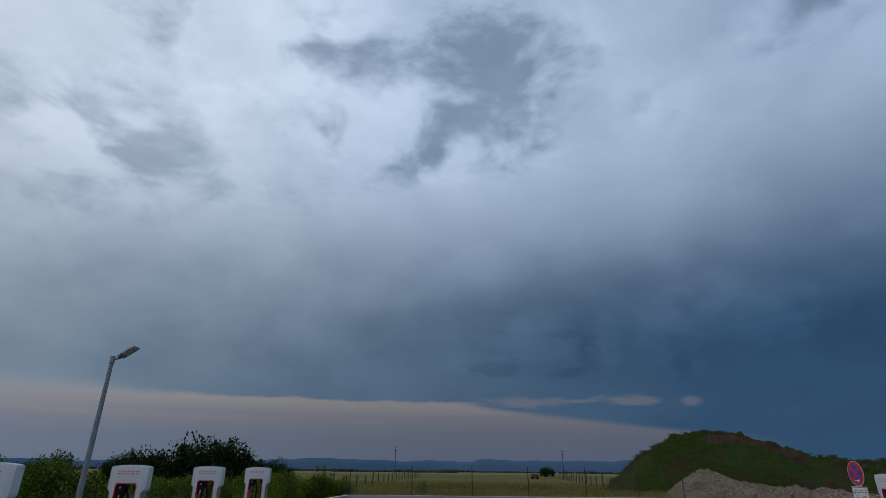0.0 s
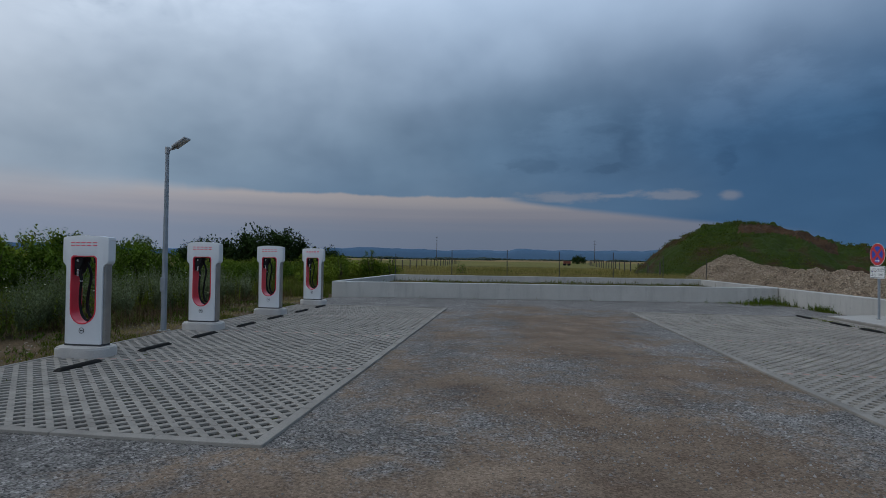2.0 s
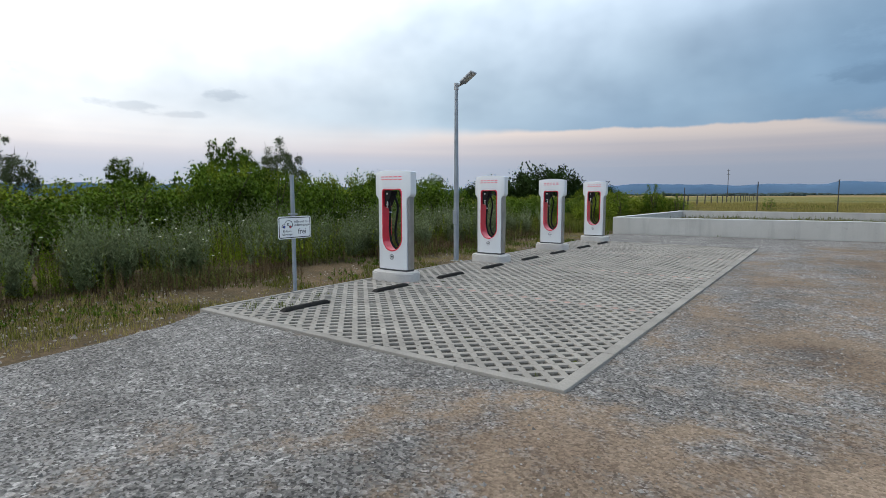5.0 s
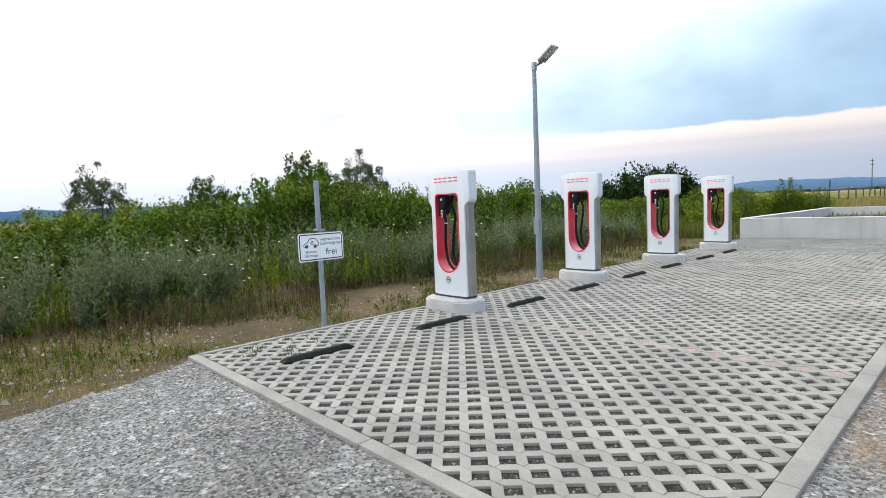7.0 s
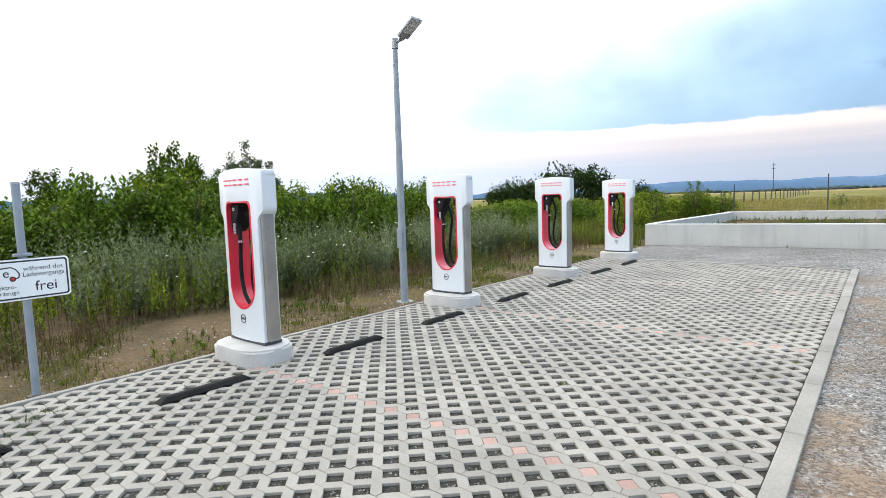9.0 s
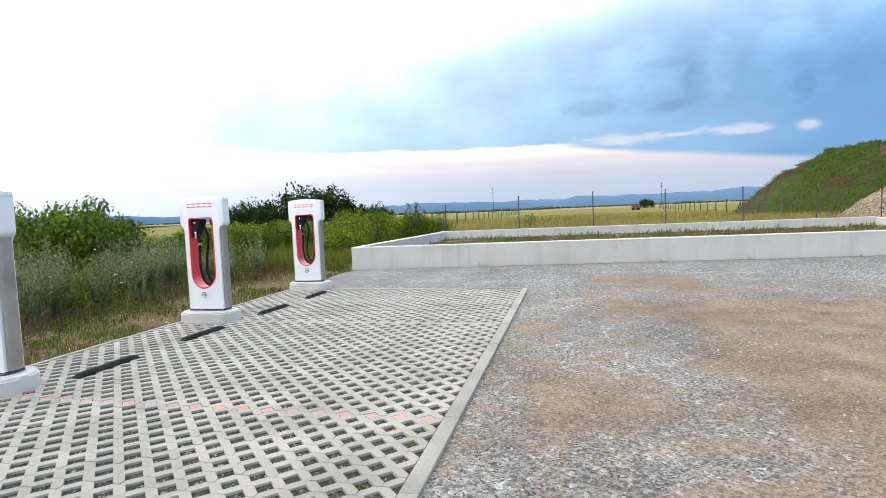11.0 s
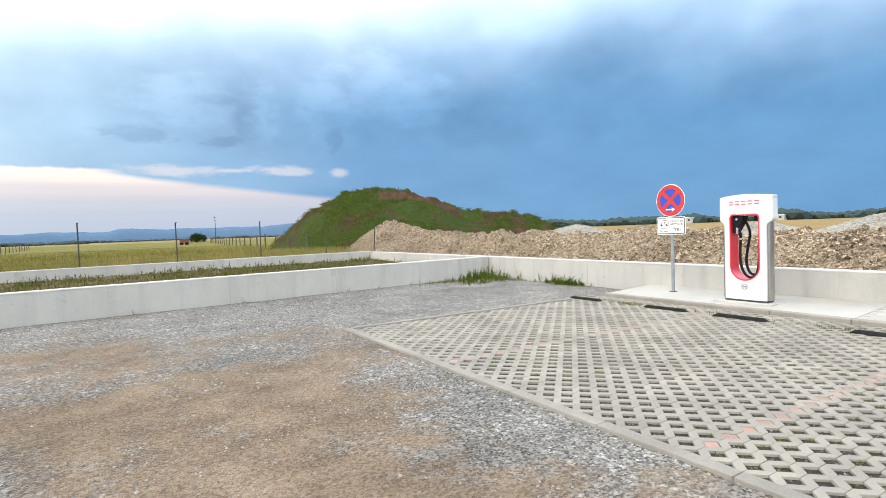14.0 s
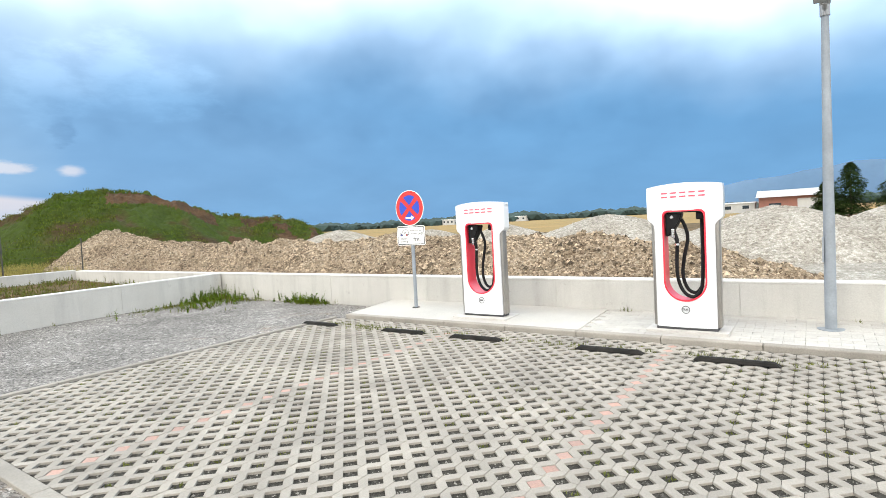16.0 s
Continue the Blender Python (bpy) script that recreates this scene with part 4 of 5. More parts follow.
    rod(bm, (-0.14, -0.05, 1.16), (-0.085, -0.055, 1.03), 0.038, 0.024, 10)
    rod(bm, (-0.085, -0.055, 1.035), (-0.08, -0.055, 0.97), 0.022, 0.02, 10)
    plug = part("plug", bm, M["rubber"], root, "black charging plug", True)
    bm = bmesh.new()
    rod(bm, (-0.081, -0.055, 0.985), (-0.08, -0.055, 0.963), 0.025, 0.025, 10)
    part("collar", bm, M["chrome"], plug, "bright metal collar")
    bm = bmesh.new()
    box(bm, -0.135, -0.094, 1.05, -0.10, -0.078, 1.15, 0.005, pose(0.0, 0, 0))
    part("grip_plate", bm, M["chrome"], plug, "bright grip plate")
    bm = bmesh.new()
    tube(bm, [(-0.08, -0.055, 0.97), (-0.09, -0.06, 0.8), (-0.085, -0.06, 0.6), (-0.03, -0.06, 0.44), (0.07, -0.055, 0.375), (0.155, -0.04, 0.46), (0.175, -0.02, 0.7), (0.175, 0.0, 1.0), (0.17, 0.02, 1.32)], 0.02)
    part("cable", bm, M["rubber"], root, "", True)
    bm = bmesh.new()
    tube(bm, [(-0.04, 0.0, 1.26), (0.0, 0.02, 1.15), (0.015, 0.03, 1.03), (-0.03, 0.035, 0.8), (-0.045, 0.03, 0.6), (0.01, 0.02, 0.45), (0.1, 0.01, 0.42), (0.165, 0.0, 0.5)], 0.02)
    part("cable", bm, M["rubber"], root, "", True)
    bm = bmesh.new()
    box(bm, 0.12, -0.05, 1.25, 0.2, 0.05, 1.335, 0.012)
    part("cable_outlet", bm, M["rubber"], root)
    # five plain red marks across the head
    for k in range(5):
        x = (k - 2) * 0.098
        y = skin_y(x) - 0.0035
        bm = bmesh.new()
        for z in (1.508, 1.552):
            box(bm, x - 0.034, y - 0.001, z, x + 0.034, y + 0.006, z + 0.015)
        part("red_mark", bm, M["logo_red"], root, "plain red printed bars")
    # round badge
    bm = bmesh.new()
    y = skin_y(0) - 0.004
    for k in range(24):
        a0, a1 = 2 * math.pi * k / 24, 2 * math.pi * (k + 1) / 24
        q = [bm.verts.new((r * math.cos(a), y, 0.235 + r * math.sin(a))) for r, a in ((0.045, a0), (0.045, a1), (0.038, a1), (0.038, a0))]
        bm.faces.new(q)
    bmesh.ops.remove_doubles(bm, verts=bm.verts[:], dist=1e-5)
    ext = bmesh.ops.extrude_face_region(bm, geom=bm.faces[:])
    bmesh.ops.translate(bm, vec=(0, 0.006, 0), verts=[g for g in ext["geom"] if isinstance(g, bmesh.types.BMVert)])
    ring = part("badge", bm, M["dark_trim"], root, "small round black badge")
    if badge:
        cu = bpy.data.curves.new("badge_text", "FONT")
        cu.body, cu.size, cu.align_x, cu.align_y, cu.extrude = badge, 0.05, "CENTER", "CENTER", 0.001
        tx = new("badge_text", cu)
        tx.data.materials.append(M["dark_trim"])
        tx.matrix_basis = pose(0, y, 0.235, 90, 0, 0)
        tx.parent = ring
    else:
        bm = bmesh.new()
        box(bm, -0.02, y - 0.001, 0.226, -0.003, y + 0.005, 0.246)
        box(bm, 0.003, y - 0.001, 0.226, 0.02, y + 0.005, 0.246)
        part("badge_bars", bm, M["dark_trim"], ring)
    return root


def plinth():
    bm = bmesh.new()
    pts = []
    for cx, cy, a0 in ((0.20, 0.04, 0), (-0.20, 0.04, 90), (-0.20, -0.04, 180), (0.20, -0.04, 270)):
        for k in range(7):
            a = radians(a0 + 15 * k)
            pts.append((cx + 0.22 * math.cos(a), cy + 0.22 * math.sin(a)))
    lo = [bm.verts.new((x, y, -0.05)) for x, y in pts]
    hi = [bm.verts.new((x, y, 0.14)) for x, y in pts]
    bm.faces.new(hi)
    bm.faces.new(lo[::-1])
    for i in range(len(pts)):
        bm.faces.new((lo[i], lo[(i + 1) % len(pts)], hi[(i + 1) % len(pts)], hi[i]))
    rim = [e for e in bm.edges if all(v.co.z > 0.1 for v in e.verts)]
    bmesh.ops.bevel(bm, geom=rim, offset=0.022, segments=3, affect="EDGES")
    return tagged(part("plinth", bm, M["plinth"], None, "", True), "rounded pale concrete plinth under a charging station", "plinth", "charger plinths")


first_charger = charger("")
first_plinth = plinth()
for k, y in enumerate((3.27, 6.37, 9.47, 12.57)):
    m = pose(-4.37, y - 0.03, 0.14) @ Matrix.Diagonal((0.945, 1, 1.0, 1))
    if k == 0:
        first_charger.matrix_basis = m
        first_plinth.matrix_basis = pose(-4.33, y - 0.09, 0)
    else:
        copy_thing(first_charger, m)
        copy_thing(first_plinth, pose(-4.33, y - 0.09, 0, 0, 0, random.uniform(-1, 1)))
copy_thing(first_charger, pose(11.37, 9.78, 0.095, 0, 0, -90) @ Matrix.Diagonal((1.09, 1.03, 1.02, 1)))
charger("5A").matrix_basis = pose(11.30, 6.95, 0.095, 0, 0, -90) @ Matrix.Diagonal((1.03, 1.03, 1.04, 1))
for y in (9.79, 6.95):
    bm = bmesh.new()
    box(bm, -0.24, -0.45, 0.05, 0.24, 0.45, 0.095, 0.004, pose(11.37, y, 0))
    tagged(part("foot_plate", bm, M["plinth"]), "square pale concrete footing under a charging station", "footing", "charger footings")


# ---- lamps and signs ----
def street_lamp(x, y, z0, turn, label):
    root = thing("street_lamp", pose(x, y, z0, 0, 0, turn), label, "street lamp", "street lamps")
    bm = bmesh.new()
    rod(bm, (0, 0, 0), (0, 0, 1.2), 0.057, 0.055, 20)
    rod(bm, (0, 0, 1.2), (0, 0, 3.78), 0.055, 0.036, 20)
    pole = part("pole", bm, M["zinc"], root, "grey galvanised tapered pole", True)
    bm = bmesh.new()
    box(bm, -0.05, -0.066, 0.82, 0.05, -0.05, 1.12, 0.004)
    part("service_door", bm, M["zinc"], pole)
    bm = bmesh.new()
    rod(bm, (0, 0, 0.0), (0, 0, 0.012), 0.13, 0.13, 20)
    part("base_plate", bm, M["zinc"], root)
    bm = bmesh.new()
    rod(bm, (0, 0, 3.72), (0, 0, 3.86), 0.048, 0.048, 14)
    rod(bm, (0, 0, 3.79), (0.16, 0, 3.83), 0.024, 0.024, 10)
    part("arm", bm, M["lamp_grey"], root, "short grey bracket")
    tilt = pose(0.12, 0, 3.82, 0, -33, 0)
    bm = bmesh.new()
    box(bm, 0.04, -0.105, -0.02, 0.40, 0.105, 0.03, 0.014, tilt)
    box(bm, 0, -0.05, -0.015, 0.06, 0.05, 0.02, 0.008, tilt)
    head = part("lamp_head", bm, M["lamp_grey"], root, "flat grey lamp head tilted upwards")
    bm = bmesh.new()
    box(bm, 0.14, -0.085, -0.026, 0.385, 0.085, -0.018, 0.002, tilt)
    part("lens", bm, M["lens"], head, "pale glass lens")
    return root


street_lamp(-5.19, 6.21, -0.06, 0, "grey steel street lamp standing in the dry verge")
east_lamp = street_lamp(11.75, 5.56, 0.09, 180, "grey steel street lamp standing on the platform")
east_lamp.scale = (1, 1, 0.925)


def flat_plate(bm, w, h, r, y0, y1, z):
    pts = []
    for cx, cz, a0 in ((w / 2 - r, h / 2 - r, 0), (-w / 2 + r, h / 2 - r, 90), (-w / 2 + r, -h / 2 + r, 180), (w / 2 - r, -h / 2 + r, 270)):
        for k in range(5):
            a = radians(a0 + 22.5 * k)
            pts.append((cx + r * math.cos(a), z + cz + r * math.sin(a)))
    return prism(bm, pts, y0, y1)


def words(text, x, z, size, parent, y=-0.0075):
    cu = bpy.data.curves.new("sign_text", "FONT")
    cu.body, cu.size, cu.align_x, cu.align_y, cu.extrude = text, size, "CENTER", "CENTER", 0.0008
    cu.materials.append(M["sign_black"])
    ob = new("sign_text", cu)
    ob.parent = parent
    ob.matrix_basis = pose(x, y, z, 90, 0, 0)


def add_panel(root, z):
    """The white panel that leaves the bays to electric cars while they charge."""
    bm = bmesh.new()
    flat_plate(bm, 0.60, 0.33, 0.03, -0.004, 0.0, z)
    panel = part("sign_panel", bm, M["sign_white"], root, "white panel with black rim and small car")
    bm = bmesh.new()
    flat_plate(bm, 0.575, 0.305, 0.024, -0.0055, -0.0035, z)
    part("rim", bm, M["sign_black"], panel)
    bm = bmesh.new()
    flat_plate(bm, 0.55, 0.28, 0.016, -0.007, -0.005, z)
    part("face", bm, M["sign_white"], panel)
    words("während des", 0.12, z + 0.085, 0.052, panel)
    words("Ladevorgangs", 0.12, z + 0.037, 0.052, panel)
    words("frei", 0.13, z - 0.065, 0.115, panel)
    words("Elektro-", -0.14, z - 0.052, 0.046, panel)
    words("fahrzeuge", -0.14, z - 0.098, 0.046, panel)
    words("e", -0.125, z + 0.057, 0.095, panel)
    # small car drawn as a line
    bm = bmesh.new()
    line = [(-0.215, 0.01), (-0.235, 0.015), (-0.225, 0.04), (-0.185, 0.055), (-0.155, 0.10), (-0.09, 0.105), (-0.06, 0.085), (-0.04, 0.05), (-0.045, 0.02), (-0.065, 0.012)]
    for (x0, z0), (x1, z1) in zip(line, line[1:]):
        rod(bm, (x0, -0.007, z + z0), (x1, -0.007, z + z1), 0.0045, 0.0045, 6)
    part("car_symbol", bm, M["sign_black"], panel)
    for wx, key in ((-0.195, "sign_blue"), (-0.085, "sign_red")):
        bm = bmesh.new()
        rod(bm, (wx, -0.0065, z + 0.012), (wx, -0.009, z + 0.012), 0.021, 0.021, 14)
        part("car_wheel", bm, M["sign_black"], panel)
        bm = bmesh.new()
        rod(bm, (wx, -0.0085, z + 0.012), (wx, -0.0105, z + 0.012), 0.012, 0.012, 12)
        part("wheel_hub", bm, M[key], panel)
    return panel


def sign_post(x, y, z0, turn, top, label):
    root = thing("sign_post", pose(x, y, z0, 0, 0, turn), label, "traffic sign", "sign posts")
    bm = bmesh.new()
    rod(bm, (0, 0.034, 0), (0, 0.034, top), 0.030, 0.030, 14)
    part("post", bm, M["zinc"], root, "galvanised steel tube", True)
    bm = bmesh.new()
    rod(bm, (0, 0.034, 0), (0, 0.034, 0.015), 0.07, 0.065, 14)
    part("foot", bm, M["iron"], root, "dark foot cap")
    bm = bmesh.new()
    rod(bm, (0, 0.034, top - 0.005), (0, 0.034, top + 0.012), 0.034, 0.03, 12)
    part("cap", bm, M["lamp_grey"], root)
    return root


west_sign = sign_post(-4.93, 1.59, -0.05, 90, 1.74, "galvanised post with white electric-car panel beside the bays")
add_panel(west_sign, 0.975)
for z in (1.17, 0.87):
    bm = bmesh.new()
    box(bm, -0.06, -0.002, z - 0.012, 0.06, 0.07, z + 0.012, 0.004)
    part("clamp", bm, M["zinc"], west_sign)
east_sign = sign_post(11.62, 11.34, 0.085, -90, 1.95, "no-stopping sign with white panel on a steel post")
add_panel(east_sign, 1.245)
disc_z = 1.715
bm = bmesh.new()
rod(bm, (0, -0.001, disc_z), (0, -0.005, disc_z), 0.30, 0.30, 40)
disc = part("disc", bm, M["sign_white"], east_sign, "round red and blue no-stopping disc")
bm = bmesh.new()
rod(bm, (0, -0.004, disc_z), (0, -0.007, disc_z), 0.288, 0.288, 40)
part("red_face", bm, M["sign_red"], disc)
for k in range(4):
    bm = bmesh.new()
    a0 = radians(45 + 90 * k)
    rim = [(0.215 * math.cos(a), disc_z + 0.215 * math.sin(a)) for a in (a0 + radians(11 + 68 * i / 8) for i in range(9))]
    mid = a0 + radians(45)
    prism(bm, [(0.048 * math.cos(mid), disc_z + 0.048 * math.sin(mid))] + rim, -0.0085, -0.006)
    part("blue_field", bm, M["sign_blue"], disc)
bm = bmesh.new()
prism(bm, [(-0.09, disc_z - 0.155), (0.03, disc_z - 0.155), (0.03, disc_z - 0.125), (0.10, disc_z - 0.168), (0.03, disc_z - 0.21), (0.03, disc_z - 0.18), (-0.09, disc_z - 0.18)], -0.0105, -0.008)
part("arrow", bm, M["sign_white"], disc, "white arrow")


# ---- heaps and mound ----
def heap_mesh(name, x0, x1, y0, y1, step_len, height, mats, pick=None, smooth=True):
    """Heaped ground as a height sheet over a rectangle; sinks under the yard where there is no heap."""
    nx, ny = int((x1 - x0) / step_len) + 1, int((y1 - y0) / step_len) + 1
    xs, ys = np.linspace(x0, x1, nx), np.linspace(y0, y1, ny)
    v = np.array([(x, y, height(x, y)) for y in ys for x in xs])
    i = np.arange(nx * ny).reshape(ny, nx)
    a, b, c, d = i[:-1, :-1].ravel(), i[:-1, 1:].ravel(), i[1:, 1:].ravel(), i[1:, :-1].ravel()
    t = np.concatenate([np.c_[a, b, c], np.c_[a, c, d]])
    t = t[(v[t][:, :, 2] > -0.09).any(axis=1)]
    index = None
    if pick is not None:
        mid = v[t].mean(axis=1)
        index = [pick(*p) for p in mid]
    return new(name, raw_mesh(name, v, t, mats, index, smooth))


def lumps(x, y, s, seed=0.0, octaves=4):
    return noise.fractal(Vector((x * s, y * s, seed)), 1.0, 2.0, octaves)


CREST_S = [-9.6, -7.6, -6.2, -5.2, -2.6, 0, 3.4, 6, 8, 10, 12.7, 15.3, 17, 19.5]
CREST_Z = [-0.1, 1.7, 3.0, 3.7, 4.87, 5.5, 5.05, 4.3, 3.35, 3.1, 2.75, 2.65, 1.4, -0.1]


def mound_height(x, y):
    dx, dy = x - 23.0, y - 50.4
    s, t = dx * 0.91 - dy * 0.41, dx * 0.41 + dy * 0.91
    top = float(np.interp(s, CREST_S, CREST_Z))
    w = 1.2 + 1.75 * max(top, 0)
    f = max(0.0, 1 - (abs(t + 0.6 * lumps(x, y, 0.15, 2)) / w) ** 1.6)
    return -0.1 + (top + 0.1) * f + ((0.42 * lumps(x, y, 0.55, 5) - 0.30 * abs(lumps(x, y, 0.9, 14, 3)) + 0.26 * lumps(x, y, 1.7, 1) + 0.06 * noise.noise((x * 5, y * 5, 2))) * min(1, top) * f if top > 0 else 0)


def bare_soil(x, y, z):
    """Slipped faces on the mound's shoulder and along its lower end show bare soil."""
    dx, dy = x - 23.0, y - 50.4
    s, t = dx * 0.91 - dy * 0.41, dx * 0.41 + dy * 0.91
    n = lumps(x, y, 0.22, 6, 4)
    top = float(np.interp(s, CREST_S, CREST_Z))
    scarp = 0.6 < s < 8.0 and t < 1.0 and z > (0.76 + 0.2 * n) * top and z < (0.96 + 0.05 * n) * top
    slump = 7.5 < s < 16.5 and n > 0.03 and z < 0.93 * top
    return int(scarp or slump or n > 0.7)


mound = heap_mesh("soil_mound", 8, 44, 38, 64, 0.22, mound_height, [M["mound"], M["soil"]], bare_soil, False)
tagged(mound, "big overgrown mound of brown soil with grass", "soil mound")

RIDGE_Y = [4.9, 5.6, 6.9, 9.3, 12, 14.5, 17, 19, 22, 25.5, 28, 30.7, 32.8, 34.5]
RIDGE_Z = [-0.1, 0.3, 0.72, 1.12, 1.08, 1.28, 1.12, 1.22, 1.2, 1.33, 1.5, 2.0, 1.0, -0.1]


def ridge_height(x, y):
    top = float(np.interp(y, RIDGE_Y, RIDGE_Z)) + 0.10 * lumps(0, y, 0.8, 4, 3)
    w = 0.8 + 1.35 * max(top, 0)
    f = max(0.0, 1 - (abs(x - 15.3 - 0.25 * lumps(x, y, 0.3, 1, 2)) / w) ** 1.5)
    return -0.1 + (top + 0.1) * f + ((0.15 * lumps(x, y, 1.3, 8) - 0.12 * abs(lumps(x, y, 1.9, 12, 3)) + 0.07 * lumps(x, y, 4.0, 3) + 0.035 * noise.noise((x * 11, y * 11, 5))) * f if top > 0 else 0)


ridge = heap_mesh("gravel_ridge", 12.68, 18.6, 4.5, 35, 0.075, ridge_height, [M["rubble"]], None, False)
tagged(ridge, "long heap of brown stony gravel behind the wall", "gravel heap")
GREY_HEAPS = [(25, 26.8, 1.45, 4.0), (26, 21.5, 1.25, 3.6), (24.6, 16.5, 1.3, 3.4), (25, 12.2, 1.52, 4.2), (24.5, 6.7, 1.52, 3.8), (25.2, 3.0, 1.55, 3.6), (26, -1.5, 1.45, 4.4)]


def grey_heap(cx, cy, top, r):
    def height(x, y):
        d = math.hypot(x - cx, (y - cy) * 0.85) / r
        return -0.12 + (top + 0.12) * max(0.0, 1 - d ** 1.35) + 0.07 * lumps(x, y, 1.2, cx) * max(0.0, 1 - d)
    ob = heap_mesh("gravel_heap", cx - r * 1.2, cx + r * 1.2, cy - r * 1.3, cy + r * 1.3, 0.16, height, [M["chips"]])
    return tagged(ob, "pale grey heap of crushed gravel", "gravel heap", "grey gravel heaps")


for h in GREY_HEAPS:
    grey_heap(*h)

# stones on the ridge, turf on the mound
xy = rect(50000, 12.75, 16.2, 5.0, 33.5)
zz = np.array([ridge_height(x, y) for x, y in xy])
keep = zz > 0.0
stuff("ridge_stones", [stones(xy[keep], zz[keep] - 0.003, 0.012, 0.042), stones(xy[keep][::30], zz[keep][::30], 0.035, 0.062)], [M["rubble_stone"], M["rubble_stone"]], "loose brown stones lying on the gravel heap", "stones")
chip_xy, chip_z = [], []
for cx, cy, top, r in GREY_HEAPS:
    p = rng.normal(0, 0.42 * r, (2600, 2)) + (cx, cy)
    d = np.hypot(p[:, 0] - cx, (p[:, 1] - cy) * 0.85) / r
    ok = d < 0.95
    chip_xy.append(p[ok])
    chip_z.append(-0.12 + (top + 0.12) * (1 - d[ok] ** 1.35))
stuff("heap_chips", [stones(np.concatenate(chip_xy), np.concatenate(chip_z), 0.012, 0.042)], [M["chip_stone"]], "loose grey stones on the gravel heaps", "stones")
xy = rect(15000, 8, 42, 40, 58)
zz = np.array([mound_height(x, y) for x, y in xy])
green = np.array([lumps(x, y, 0.13, 9, 3) for x, y in xy])
keep = (zz > 0.1) & (green > -0.12) & np.array([bare_soil(x, y, z) == 0 for (x, y), z in zip(xy, zz)])
stuff("mound_turf", [blades(xy[keep], zz[keep], 0.05, 0.17, 0.05, 7, 0.18)], [M["turf"]], "rough green grass growing on the soil mound", "grass")


# ---- fences ----
def mesh_fence():
    root = thing("wire_fence", pose(0, 0, 0), "thin wire fence on dark iron posts behind the wall", "fence")
    xs = [-4.55, -1.35, 1.75, 3.45 + 1.2, 7.6, 10.3, 12.7]
    tops = [1.75, 2.0, 2.05, 2.0, 1.98, 1.82, 1.68]
    ys = [25.62 + 0.0744 * (x + 4.72) for x in xs]
    ys[-1] += 0.25
    for x, y, top in zip(xs, ys, tops):
        bm = bmesh.new()
        rod(bm, (x, y, -0.06), (x + random.uniform(-0.03, 0.03), y, top), 0.022, 0.022, 8)
        box(bm, x - 0.028, y - 0.028, top - 0.02, x + 0.028, y + 0.028, top)
        part("post", bm, M["iron"], root)
    for z in (0.75, 1.1, 1.45):
        bm = bmesh.new()
        for (x0, y0), (x1, y1) in zip(zip(xs, ys), list(zip(xs, ys))[1:]):
            rod(bm, (x0, y0, z), (x1, y1, z), 0.003, 0.003, 5)
        part("wire", bm, M["iron"], root)
    return root


mesh_fence()


def post_row(name, x, y, dx, dy, count, label):
    root = thing(name, pose(0, 0, 0), label, "fence")
    bm = bmesh.new()
    rod(bm, (0, 0, -0.1), (0, 0, 1.5), 0.075, 0.065, 8)
    first = part("post", bm, M["wood"], root)
    first.matrix_basis = pose(x, y, 0)
    for k in range(1, count):
        ob = new("post", first.data)
        ob.parent = root
        ob.matrix_basis = Matrix.LocRotScale((x + dx * k, y + dy * k, -0.05), Euler((random.uniform(-0.05, 0.05), random.uniform(-0.05, 0.05), 0)), (1, 1, random.uniform(0.88, 1.12)))
    for z in (0.6, 1.2):
        bm = bmesh.new()
        rod(bm, (x, y, z), (x + dx * (count - 1), y + dy * (count - 1), z), 0.006, 0.006, 5)
        part("wire", bm, M["iron"], root)


post_row("pasture_fence", -10.1, 44.5, -0.25, 6.0, 22, "row of weathered wooden posts across the meadow")
post_row("pasture_fence", 13.6, 40.0, 0.65, 6.6, 22, "row of weathered wooden posts across the meadow")


# ---- vegetation ----
def bush_mesh(name, seed, mat, leaves, leaf_len, width, height, open_top=0.35):
    """A shrub of stems and many small leaves, in uneven clumps with gaps. Unit: metres."""
    g = np.random.default_rng(seed)
    n_cl = 120
    ang, rad = g.uniform(0, 6.283, n_cl), np.sqrt(g.random(n_cl)) * width * 0.5
    cz = height * (0.18 + 0.74 * g.random(n_cl) ** 0.8) * (1 - 0.45 * (rad / (width * 0.5)) ** 2)
    c = np.c_[rad * np.cos(ang), rad * np.sin(ang), cz]
    spike = g.random(n_cl) < open_top
    c[spike, 2] += height * 0.16 * g.random(spike.sum())
    size = np.where(spike, 0.075, 0.125) * width * g.uniform(0.7, 1.2, n_cl)
    k = g.integers(0, n_cl, leaves)
    d = g.normal(0, 1, (leaves, 3))
    d /= np.linalg.norm(d, axis=1)[:, None]
    r = size[k] * g.random(leaves) ** 0.5
    p = c[k] + d * r[:, None] * np.array([1, 1, 1.1])
    p[:, 2] = np.maximum(p[:, 2], 0.03)
    s = leaf_len * g.uniform(0.6, 1.3, leaves)
    v, t = scatter(LEAF_V, LEAF_T, p, np.c_[s * 0.55, s, s], g.uniform(0, 6.283, leaves), g.uniform(-1.2, 1.2, leaves))
    return raw_mesh(name, v, t, [mat])


